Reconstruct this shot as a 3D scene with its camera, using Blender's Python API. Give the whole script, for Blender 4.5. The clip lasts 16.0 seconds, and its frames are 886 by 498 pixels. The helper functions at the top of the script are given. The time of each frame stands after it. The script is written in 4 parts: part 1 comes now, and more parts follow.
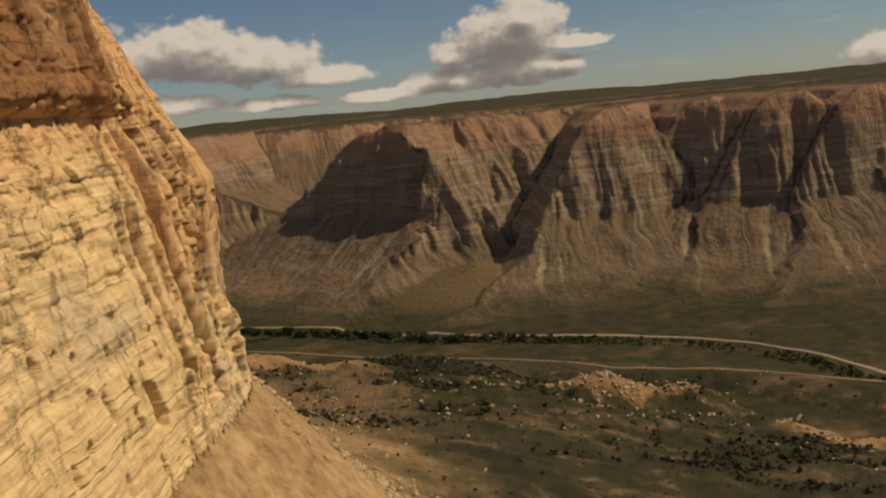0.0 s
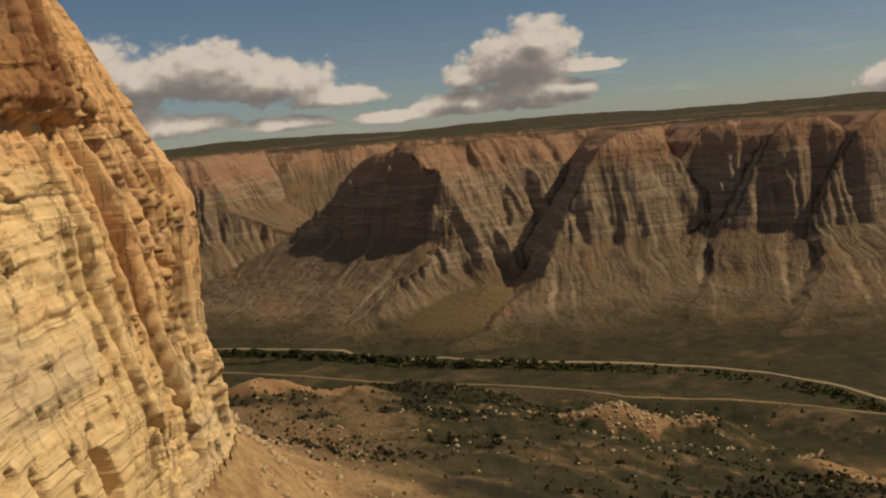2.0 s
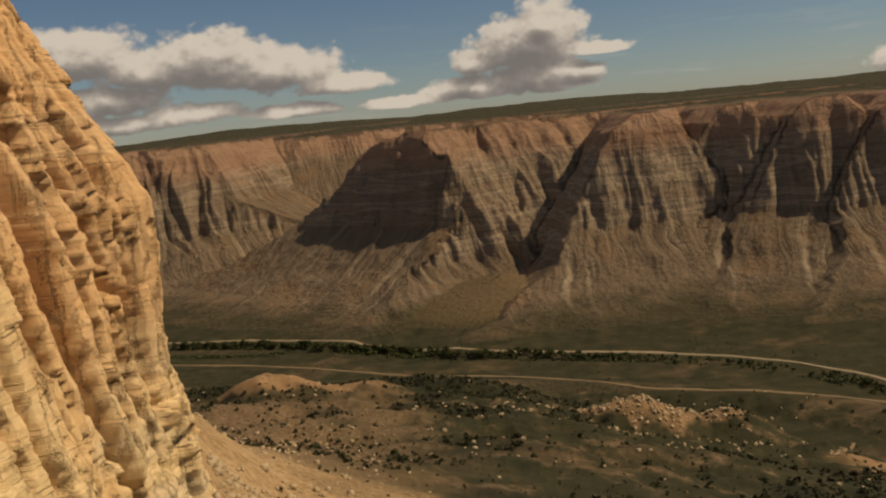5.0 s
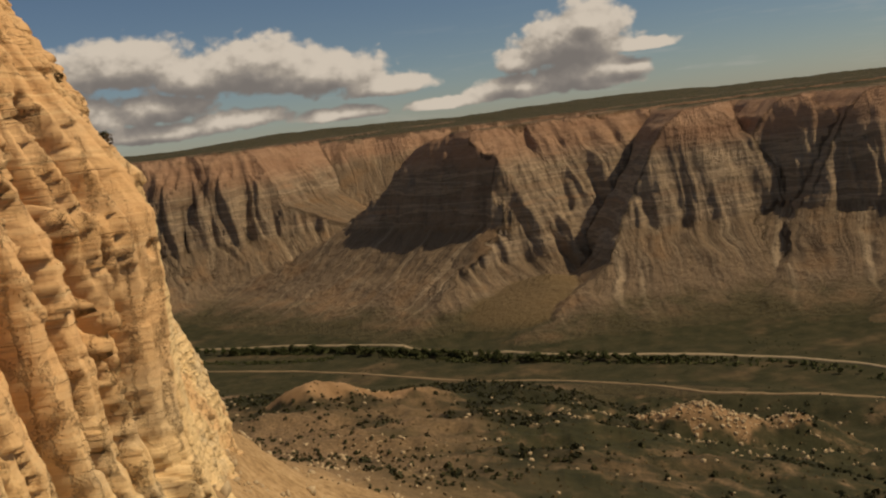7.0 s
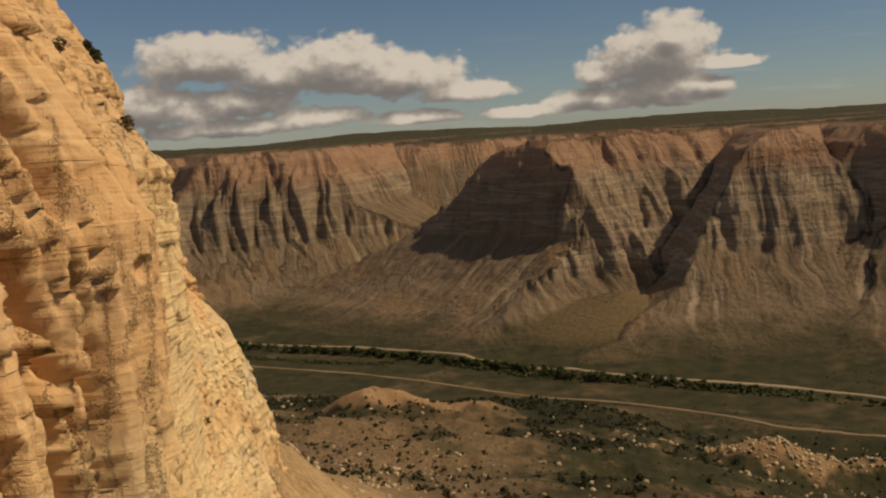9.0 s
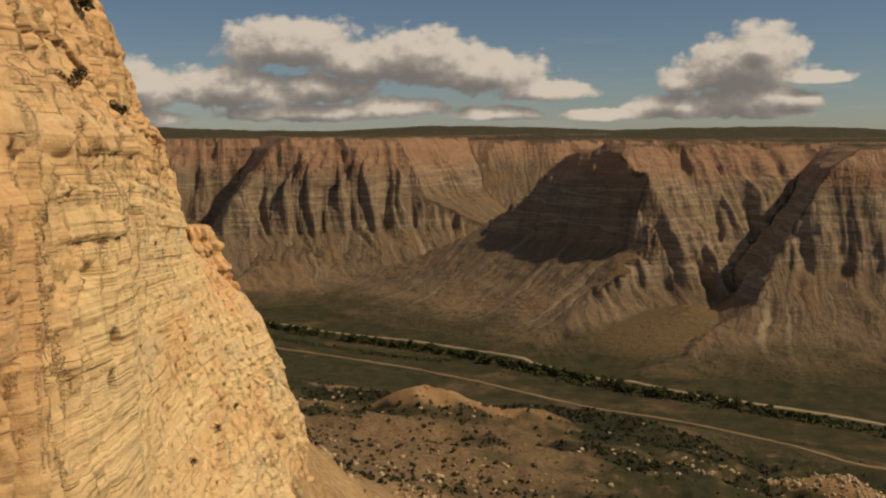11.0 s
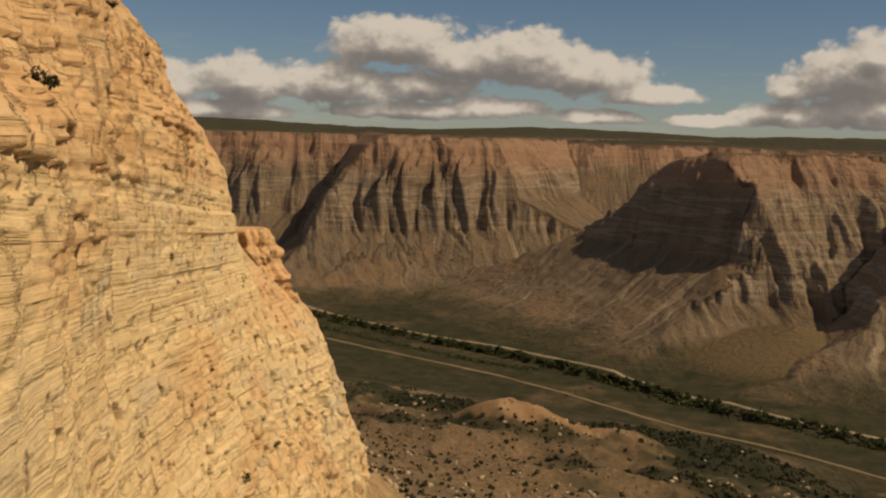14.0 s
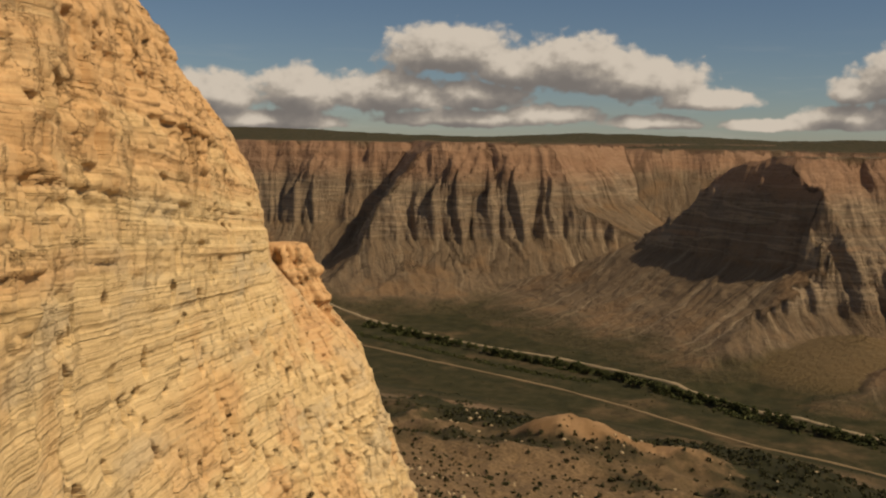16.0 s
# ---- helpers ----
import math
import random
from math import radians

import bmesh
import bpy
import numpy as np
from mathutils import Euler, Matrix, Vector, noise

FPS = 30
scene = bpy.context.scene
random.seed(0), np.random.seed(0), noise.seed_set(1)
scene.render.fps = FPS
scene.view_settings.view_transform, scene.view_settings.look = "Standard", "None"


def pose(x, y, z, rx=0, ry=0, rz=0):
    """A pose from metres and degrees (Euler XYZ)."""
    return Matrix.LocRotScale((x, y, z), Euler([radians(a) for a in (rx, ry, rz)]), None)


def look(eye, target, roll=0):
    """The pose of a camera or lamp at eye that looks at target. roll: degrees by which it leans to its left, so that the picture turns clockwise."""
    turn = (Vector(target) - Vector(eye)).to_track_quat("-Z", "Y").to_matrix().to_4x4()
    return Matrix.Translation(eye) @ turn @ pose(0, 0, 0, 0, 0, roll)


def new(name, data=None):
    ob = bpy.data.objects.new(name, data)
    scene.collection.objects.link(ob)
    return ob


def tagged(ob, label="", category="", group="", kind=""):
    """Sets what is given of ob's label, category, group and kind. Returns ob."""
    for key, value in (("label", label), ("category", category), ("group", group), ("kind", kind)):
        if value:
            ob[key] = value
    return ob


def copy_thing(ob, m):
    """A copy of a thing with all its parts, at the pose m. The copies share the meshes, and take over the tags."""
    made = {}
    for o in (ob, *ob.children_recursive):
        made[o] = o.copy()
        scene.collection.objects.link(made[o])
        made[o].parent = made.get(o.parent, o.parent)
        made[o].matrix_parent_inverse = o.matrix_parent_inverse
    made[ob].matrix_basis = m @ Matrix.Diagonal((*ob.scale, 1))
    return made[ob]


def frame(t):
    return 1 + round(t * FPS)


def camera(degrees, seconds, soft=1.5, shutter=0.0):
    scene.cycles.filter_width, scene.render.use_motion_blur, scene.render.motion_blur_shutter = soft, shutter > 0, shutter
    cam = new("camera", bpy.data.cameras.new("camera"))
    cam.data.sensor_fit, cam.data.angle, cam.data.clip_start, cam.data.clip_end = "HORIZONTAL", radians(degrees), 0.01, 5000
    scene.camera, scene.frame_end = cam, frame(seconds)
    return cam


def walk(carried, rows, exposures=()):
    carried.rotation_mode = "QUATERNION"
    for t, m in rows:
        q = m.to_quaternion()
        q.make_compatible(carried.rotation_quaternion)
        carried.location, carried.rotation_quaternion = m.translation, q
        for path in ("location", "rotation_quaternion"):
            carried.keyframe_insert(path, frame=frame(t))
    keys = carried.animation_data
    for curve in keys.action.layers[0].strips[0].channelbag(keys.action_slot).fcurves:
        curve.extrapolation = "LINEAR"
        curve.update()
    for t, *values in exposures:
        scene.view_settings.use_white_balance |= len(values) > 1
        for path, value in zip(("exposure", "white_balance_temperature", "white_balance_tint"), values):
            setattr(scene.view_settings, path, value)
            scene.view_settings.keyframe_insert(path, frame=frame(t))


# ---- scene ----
EXPOSURE = -0.12
cam = camera(49.33, 16.0, soft=2.2)
walk(cam, [
    (0, pose(0.48, 0.02, 303.67, 81.547, 5.783, -0.860)),
    (0.5, pose(0.35, 5.64, 303.29, 81.952, 5.746, -0.534)),
    (1, pose(0.36, 11.01, 303.00, 82.394, 5.635, -0.278)),
    (1.5, pose(0.11, 16.80, 302.67, 82.726, 5.329, -0.103)),
    (2, pose(-0.30, 22.80, 302.42, 82.893, 5.068, -0.151)),
    (2.5, pose(-0.32, 27.15, 302.51, 82.856, 4.844, -0.160)),
    (3, pose(-0.74, 33.02, 302.35, 82.745, 4.779, -0.136)),
    (5.5, pose(-4.08, 62.39, 301.64, 81.995, 6.211, 0.701)),
    (6, pose(-4.87, 68.34, 301.40, 82.023, 6.657, 1.303)),
    (6.5, pose(-5.33, 73.22, 301.17, 82.124, 7.023, 2.059)),
    (7, pose(-6.05, 78.97, 300.90, 82.379, 6.989, 3.006)),
    (7.5, pose(-6.63, 84.28, 300.66, 82.661, 6.687, 3.987)),
    (8, pose(-7.28, 90.01, 300.47, 82.895, 6.042, 5.111)),
    (8.5, pose(-7.85, 95.23, 300.42, 83.094, 5.051, 6.257)),
    (9, pose(-8.46, 100.76, 300.39, 83.196, 4.003, 7.488)),
    (11.5, pose(-9.08, 132.19, 299.08, 83.016, -0.335, 12.915)),
    (12, pose(-10.20, 138.05, 299.13, 82.926, -0.773, 13.727)),
    (12.5, pose(-10.55, 142.53, 299.32, 82.916, -0.935, 14.512)),
    (13, pose(-11.89, 148.59, 299.13, 82.858, -0.946, 15.423)),
    (13.5, pose(-13.12, 153.84, 299.11, 82.884, -1.305, 16.562)),
    (14, pose(-14.57, 159.54, 298.93, 83.057, -1.535, 17.846)),
    (14.5, pose(-16.22, 165.28, 298.66, 83.227, -1.536, 18.934)),
    (15, pose(-18.32, 171.47, 298.42, 83.359, -1.448, 19.847)),
    (15.5, pose(-20.25, 177.07, 298.23, 83.417, -1.281, 20.534)),
    (16, pose(-22.68, 183.18, 297.80, 83.452, -0.854, 21.050)),
], exposures=[(0, EXPOSURE), (16, EXPOSURE)])

# ---- world and sun ----
SUN_AZ, SUN_EL = radians(90), radians(46)      # azimuth from +y towards +x
sun_dir = Vector((math.sin(SUN_AZ) * math.cos(SUN_EL), math.cos(SUN_AZ) * math.cos(SUN_EL), math.sin(SUN_EL)))
sun = new("sun", bpy.data.lights.new("sun", "SUN"))
sun.data.energy, sun.data.angle, sun.data.color = 4.2, radians(0.5), (1.0, 0.78, 0.49)
sun.matrix_world = look(sun_dir * 1000, (0, 0, 0))
SKY_STRENGTH = 0.047

world = bpy.data.worlds.new("sky")
world.use_nodes = True
scene.world = world


def node(tree, kind, *links, **settings):
    """A node; links are its inputs in order: a socket, a value, or None."""
    n = tree.nodes.new(kind)
    for k, v in settings.items():
        if k == "operation":
            n.operation = v
        elif k == "blend_type":
            n.blend_type = v
        elif k == "data_type":
            n.data_type = v
        elif k == "feature":
            n.feature = v
        elif k == "interpolation_type":
            n.interpolation_type = v
    for i, v in enumerate(links):
        if v is None:
            continue
        if hasattr(v, "is_output"):
            tree.links.new(v, n.inputs[i])
        else:
            n.inputs[i].default_value = v
    return n


def maths(tree, op, *a):
    return node(tree, "ShaderNodeMath", *a, operation=op).outputs[0]


def vmath(tree, op, *a):
    n = node(tree, "ShaderNodeVectorMath", *a, operation=op)
    return n.outputs["Value"] if op in ("LENGTH", "DOT_PRODUCT", "DISTANCE") else n.outputs[0]


def step(tree, x, lo, hi, a=0.0, b=1.0):
    n = node(tree, "ShaderNodeMapRange", x, lo, hi, a, b, interpolation_type="SMOOTHSTEP")
    return n.outputs[0]


def tex(tree, vec, scale, detail=4.0, rough=0.55):
    n = tree.nodes.new("ShaderNodeTexNoise")
    n.inputs["Scale"].default_value, n.inputs["Detail"].default_value, n.inputs["Roughness"].default_value = scale, detail, rough
    tree.links.new(vec, n.inputs["Vector"])
    return n.outputs[0]


def scaled(tree, vec, k):
    return vmath(tree, "MULTIPLY", vec, k)


def blend(tree, fac, a, b):
    n = tree.nodes.new("ShaderNodeMix")
    n.data_type = "RGBA"
    for sock, v in ((n.inputs[0], fac), (n.inputs[6], a), (n.inputs[7], b)):
        if hasattr(v, "is_output"):
            tree.links.new(v, sock)
        else:
            sock.default_value = v if isinstance(v, float) else (*v, 1)
    return n.outputs[2]


def ramp(tree, fac, stops):
    r = tree.nodes.new("ShaderNodeValToRGB")
    while len(r.color_ramp.elements) < len(stops):
        r.color_ramp.elements.new(0.5)
    for e, (p, c) in zip(r.color_ramp.elements, stops):
        e.position, e.color = p, (*c, 1)
    tree.links.new(fac, r.inputs[0])
    return r.outputs[0]


# cumulus clouds over the horizon: azimuth, elevation, half width, half height, in degrees
PUFFS = [(5.0, 3.7, 3.0, 1.5), (6.1, 4.7, 1.9, 1.2), (1.9, 2.9, 1.4, 0.7), (8.8, 2.9, 1.8, 0.35), (5.8, 1.7, 3.2, 0.9), (1.8, 1.4, 3.0, 0.6), (-2.6, 1.0, 2.4, 0.35),
         (-13.4, 4.5, 3.6, 1.4), (-9.9, 3.6, 3.8, 1.2), (-6.0, 2.4, 2.4, 0.6), (-20.6, 5.2, 3.8, 1.3), (-17.0, 4.2, 2.6, 1.2),
         (-19.2, 2.6, 2.8, 0.8), (-24.0, 2.7, 3.6, 1.1), (-14.8, 1.5, 2.8, 0.5), (-8.9, 1.1, 2.5, 0.4), (-20.0, 1.2, 4.6, 0.5),
         (-29.3, 2.7, 2.5, 1.3), (-34.6, 2.4, 3.2, 1.2), (-31.5, 1.0, 4.2, 0.6), (26.0, 0.7, 2.4, 0.9)]
puff = bpy.data.node_groups.new("puff_field", "ShaderNodeTree")
puff.interface.new_socket("Place", in_out="INPUT", socket_type="NodeSocketVector")
puff.interface.new_socket("Density", in_out="OUTPUT", socket_type="NodeSocketFloat")
gi, go = puff.nodes.new("NodeGroupInput"), puff.nodes.new("NodeGroupOutput")
best = None
for a, e, w, h in PUFFS:
    rel = node(puff, "ShaderNodeSeparateXYZ", vmath(puff, "SUBTRACT", gi.outputs[0], (a, e - 0.25 * h, 0))).outputs
    up = maths(puff, "MAXIMUM", rel[1], maths(puff, "MULTIPLY", rel[1], -1.6))
    q = node(puff, "ShaderNodeCombineXYZ", maths(puff, "DIVIDE", rel[0], w * 1.25), maths(puff, "DIVIDE", up, h * 1.5), 0.0).outputs[0]
    f = maths(puff, "SUBTRACT", 1.0, vmath(puff, "LENGTH", q))
    best = f if best is None else node(puff, "ShaderNodeMath", best, f, 0.3, operation="SMOOTH_MAX").outputs[0]
best = maths(puff, "MAXIMUM", best, -1.0)
vor = puff.nodes.new("ShaderNodeTexVoronoi")
vor.voronoi_dimensions, vor.feature = "2D", "SMOOTH_F1"
vor.inputs["Scale"].default_value, vor.inputs["Detail"].default_value, vor.inputs["Roughness"].default_value, vor.inputs["Smoothness"].default_value = 0.8, 2.0, 0.45, 0.8
warp = node(puff, "ShaderNodeTexNoise", gi.outputs[0])
warp.inputs["Scale"].default_value, warp.inputs["Detail"].default_value = 1.1, 3.0
moved = vmath(puff, "ADD", scaled(puff, gi.outputs[0], (1.0, 1.35, 0)), scaled(puff, warp.outputs[1], (0.7, 0.7, 0)))
puff.links.new(moved, vor.inputs["Vector"])
billow = maths(puff, "MULTIPLY", maths(puff, "SUBTRACT", 0.50, vor.outputs["Distance"]), 0.36)
fine = maths(puff, "MULTIPLY", maths(puff, "SUBTRACT", tex(puff, gi.outputs[0], 1.6, 5, 0.5), 0.5), 0.34)
puff.links.new(maths(puff, "ADD", best, maths(puff, "ADD", billow, fine)), go.inputs[0])

wt = world.node_tree
sky = wt.nodes.new("ShaderNodeTexSky")
sky.sky_type, sky.sun_disc = "NISHITA", False
sky.sun_elevation, sky.sun_rotation = SUN_EL, SUN_AZ
sky.altitude, sky.air_density, sky.dust_density, sky.ozone_density = 1800, 1.0, 0.6, 2.0
way = wt.nodes.new("ShaderNodeTexCoord").outputs["Generated"]
wx, wy, wz = node(wt, "ShaderNodeSeparateXYZ", way).outputs
az_deg = maths(wt, "MULTIPLY", maths(wt, "ARCTAN2", wx, wy), 57.29578)
el_deg = maths(wt, "MULTIPLY", maths(wt, "ARCSINE", wz), 57.29578)
place = node(wt, "ShaderNodeCombineXYZ", az_deg, el_deg, 0.0).outputs[0]


def density(at):
    g = wt.nodes.new("ShaderNodeGroup")
    g.node_tree = puff
    wt.links.new(at, g.inputs[0])
    return g.outputs[0]


d0 = density(place)
d1 = density(vmath(wt, "ADD", place, (0.45, 0.75, 0)))
d2 = density(vmath(wt, "ADD", place, (0.9, 1.7, 0)))
cover = step(wt, d0, -0.10, 0.20)
shade = maths(wt, "ADD", maths(wt, "MULTIPLY", maths(wt, "MAXIMUM", d1, -0.1), 0.75), maths(wt, "MULTIPLY", maths(wt, "MAXIMUM", d2, -0.1), 0.6))
lit = step(wt, maths(wt, "SUBTRACT", maths(wt, "MULTIPLY", d0, 0.55), shade), -0.70, 0.30)
cloud = ramp(wt, lit, [(0.0, (0.20, 0.178, 0.160)), (0.4, (0.275, 0.242, 0.210)), (0.72, (0.40, 0.345, 0.285)), (1.0, (0.66, 0.57, 0.465))])
wisp = maths(wt, "MULTIPLY", step(wt, tex(wt, vmath(wt, "MULTIPLY", place, (0.16, 1.3, 0)), 1.0, 5, 0.6), 0.52, 0.75), 0.3)
low = step(wt, el_deg, 7.0, 0.5)
wisp = maths(wt, "MULTIPLY", wisp, low)
blue = scaled(wt, sky.outputs[0], (SKY_STRENGTH, SKY_STRENGTH, SKY_STRENGTH))
with_wisp = blend(wt, wisp, blue, (0.5, 0.47, 0.42))
# broken cumulus carried on overhead and behind, out of view, added to lift the shadows
spread = tex(wt, vmath(wt, "MULTIPLY", way, (1.0, 1.0, 1.8)), 2.6, 6, 0.55)
around = maths(wt, "MAXIMUM", step(wt, el_deg, 10.5, 17.0), step(wt, maths(wt, "ABSOLUTE", maths(wt, "ADD", az_deg, 7.0)), 50.0, 62.0))
more = maths(wt, "MULTIPLY", maths(wt, "MULTIPLY", step(wt, spread, 0.46, 0.56), around), step(wt, el_deg, 0.0, 2.0))
bright = ramp(wt, spread, [(0.5, (0.42, 0.41, 0.40)), (0.72, (0.20, 0.20, 0.20))])
sky_all = blend(wt, more, blend(wt, cover, with_wisp, cloud), bright)
wt.links.new(sky_all, wt.nodes["Background"].inputs[0])
wt.nodes["Background"].inputs[1].default_value = 1.0


# ---- noise ----
def lattice(ix, iy, iz, seed):
    n = (ix * 374761393 + iy * 668265263 + iz * 2147483647 + seed * 144269) & 0xFFFFFFFF
    n = ((n ^ (n >> 13)) * 1274126177) & 0xFFFFFFFF
    n = ((n ^ (n >> 16)) * 2246822519) & 0xFFFFFFFF
    return ((n ^ (n >> 15)) & 0xFFFFFF) / float(0xFFFFFF) * 2 - 1


def vnoise(x, y, z, seed=0):
    """Smooth value noise in -1..1 over arrays; z may be one number."""
    flat = np.ndim(z) == 0
    x, y = np.broadcast_arrays(np.asarray(x, float), np.asarray(y, float))
    ix, iy = np.floor(x).astype(np.int64), np.floor(y).astype(np.int64)
    fx, fy = x - ix, y - iy
    iz = np.int64(math.floor(z)) if flat else np.floor(z).astype(np.int64)
    fz = z - iz
    fx, fy, fz = (a * a * (3 - 2 * a) for a in (fx, fy, fz))
    total = 0
    for dz in ((0,) if flat and fz == 0 else (0, 1)):
        for dx in (0, 1):
            for dy in (0, 1):
                total = total + lattice(ix + dx, iy + dy, iz + dz, seed) * (fx if dx else 1 - fx) * (fy if dy else 1 - fy) * (fz if dz else 1 - fz)
    return total


def fbm(x, y, z=0, octaves=4, seed=0, gain=0.5):
    total, amp, k = 0, 1.0, 1.0
    for i in range(octaves):
        total = total + amp * vnoise(x * k, y * k, z if np.ndim(z) == 0 else z * k, seed + i * 17)
        amp, k = amp * gain, k * 2.03
    return total


def ridged(x, y, z=0, octaves=3, seed=0):
    total, amp, k = 0, 1.0, 1.0
    for i in range(octaves):
        total = total + amp * (1 - 2 * np.abs(vnoise(x * k, y * k, z, seed + i * 31)))
        amp, k = amp * 0.5, k * 2.1
    return total


def smooth(a, b, x):
    u = np.clip((x - a) / (b - a), 0, 1)
    return u * u * (3 - 2 * u)


def chaikin(pts, n=2):
    p = np.array(pts, float)
    for _ in range(n):
        a, b = p[:-1] * 0.75 + p[1:] * 0.25, p[:-1] * 0.25 + p[1:] * 0.75
        q = np.empty((2 * len(a), p.shape[1]))
        q[0::2], q[1::2] = a, b
        p = np.vstack([p[:1], q, p[-1:]])
    return p


def to_line(x, y, line):
    """Distance from points to a polyline, the length along it, and the side (positive: right of its direction)."""
    best = np.full(x.shape, 1e9)
    along, side, turn = np.zeros(x.shape), np.zeros(x.shape), np.zeros(x.shape)
    s0 = 0.0
    for (ax, ay), (bx, by) in zip(line[:-1], line[1:]):
        dx, dy = bx - ax, by - ay
        ln = math.hypot(dx, dy)
        u = np.clip(((x - ax) * dx + (y - ay) * dy) / ln ** 2, 0, 1)
        px, py = x - ax - u * dx, y - ay - u * dy
        d = np.hypot(px, py)
        near = d < best
        best = np.where(near, d, best)
        along = np.where(near, s0 + u * ln, along)
        side = np.where(near, np.sign(dy * px - dx * py), side)
        turn = np.where(near, np.arctan2(px, -py), turn)
        s0 += ln
    return best, along, side, turn


# ---- materials ----
def material(name, rough=0.95):
    m = bpy.data.materials.new(name)
    m.use_nodes = True
    b = m.node_tree.nodes["Principled BSDF"]
    b.inputs["Roughness"].default_value = rough
    b.inputs["Specular IOR Level"].default_value = 0.15
    return m, m.node_tree, b


def position(tree):
    return tree.nodes.new("ShaderNodeNewGeometry").outputs["Position"]


def attribute(tree, name):
    a = tree.nodes.new("ShaderNodeAttribute")
    a.attribute_name = name
    return a.outputs["Fac"]


def bump(tree, bsdf, heights, distance, strength=1.0):
    b = node(tree, "ShaderNodeBump")
    b.inputs["Strength"].default_value, b.inputs["Distance"].default_value = strength, distance
    tree.links.new(heights, b.inputs["Height"])
    tree.links.new(b.outputs[0], bsdf.inputs["Normal"])


def cliff_material():
    m, t, b = material("layered_sandstone")
    p = position(t)
    px, py, z = node(t, "ShaderNodeSeparateXYZ", p).outputs
    bed = attribute(t, "bed")
    q = node(t, "ShaderNodeCombineXYZ", px, py, bed).outputs[0]
    broken, red = attribute(t, "broken"), attribute(t, "red")
    thin = tex(t, scaled(t, q, (0.012, 0.012, 1.5)), 1.0, 5, 0.6)
    thick = tex(t, scaled(t, q, (0.012, 0.012, 0.22)), 1.0, 4, 0.55)
    hair = tex(t, scaled(t, q, (0.05, 0.05, 4.2)), 1.0, 3, 0.6)
    blotch = tex(t, p, 0.07, 5, 0.6)
    grain = tex(t, p, 1.3, 6, 0.65)
    streak = tex(t, scaled(t, p, (0.4, 0.4, 0.035)), 1.0, 5, 0.6)
    pale = ramp(t, thin, [(0.30, (0.50, 0.362, 0.192)), (0.42, (0.68, 0.51, 0.275)), (0.5, (0.61, 0.45, 0.245)), (0.57, (0.74, 0.565, 0.315)), (0.70, (0.54, 0.41, 0.235))])
    warm = ramp(t, thin, [(0.3, (0.43, 0.245, 0.125)), (0.45, (0.65, 0.41, 0.21)), (0.55, (0.57, 0.335, 0.165)), (0.7, (0.70, 0.49, 0.27))])
    edge = maths(t, "ADD", bed, maths(t, "MULTIPLY", maths(t, "SUBTRACT", thick, 0.5), 55.0))
    edge = maths(t, "ADD", edge, maths(t, "MULTIPLY", maths(t, "SUBTRACT", blotch, 0.5), 26.0))
    zone = maths(t, "MAXIMUM", step(t, edge, 290, 310, 0.0, 0.75), maths(t, "MULTIPLY", red, 0.85))
    col = blend(t, zone, pale, warm)
    col = blend(t, maths(t, "MULTIPLY", attribute(t, "cap"), 0.9), col, (0.235, 0.112, 0.052))
    col = blend(t, maths(t, "MULTIPLY", step(t, blotch, 0.52, 0.68), 0.42), col, (0.62, 0.38, 0.175))
    grey = tex(t, scaled(t, q, (0.03, 0.03, 0.12)), 1.0, 5, 0.6)
    col = blend(t, maths(t, "MULTIPLY", step(t, grey, 0.53, 0.66), maths(t, "SUBTRACT", 0.5, maths(t, "MULTIPLY", zone, 0.4))), col, (0.47, 0.40, 0.29))
    patina = tex(t, scaled(t, p, (0.28, 0.28, 0.16)), 1.0, 7, 0.7)
    col = blend(t, maths(t, "MULTIPLY", step(t, patina, 0.53, 0.66), 0.12), col, (0.31, 0.20, 0.105))
    col = blend(t, maths(t, "MULTIPLY", step(t, streak, 0.56, 0.74), 0.22), col, (0.28, 0.19, 0.11))
    # partings between the beds, broken off along their length
    parting = maths(t, "MULTIPLY", step(t, hair, 0.42, 0.34), step(t, tex(t, scaled(t, q, (0.09, 0.09, 0.5)), 1.0, 3, 0.6), 0.48, 0.60))
    col = blend(t, maths(t, "MULTIPLY", maths(t, "MULTIPLY", parting, maths(t, "SUBTRACT", 1.0, maths(t, "MULTIPLY", broken, 0.6))), 0.27), col, (0.24, 0.16, 0.09))
    # short upright joints, each between two partings
    jog = scaled(t, node(t, "ShaderNodeTexNoise", p).outputs[1], (0.5, 0.5, 0.9))
    v = node(t, "ShaderNodeTexVoronoi", vmath(t, "ADD", scaled(t, q, (0.42, 0.42, 0.17)), jog), feature="DISTANCE_TO_EDGE")
    v.inputs["Scale"].default_value = 1.0
    rift = maths(t, "MULTIPLY", step(t, v.outputs["Distance"], 0.055, 0.01), maths(t, "MULTIPLY", step(t, streak, 0.46, 0.60), maths(t, "ADD", maths(t, "MULTIPLY", broken, 0.65), 0.08)))
    col = blend(t, maths(t, "MULTIPLY", rift, 0.4), col, (0.17, 0.10, 0.05))
    t.links.new(col, b.inputs["Base Color"])
    lines = maths(t, "MULTIPLY", tex(t, scaled(t, q, (0.012, 0.012, 2.4)), 1.0, 4, 0.6), maths(t, "SUBTRACT", 0.7, maths(t, "MULTIPLY", broken, 0.4)))
    lump = maths(t, "MULTIPLY", tex(t, p, 0.55, 10, 0.68), maths(t, "ADD", 0.3, maths(t, "MULTIPLY", broken, 0.3)))
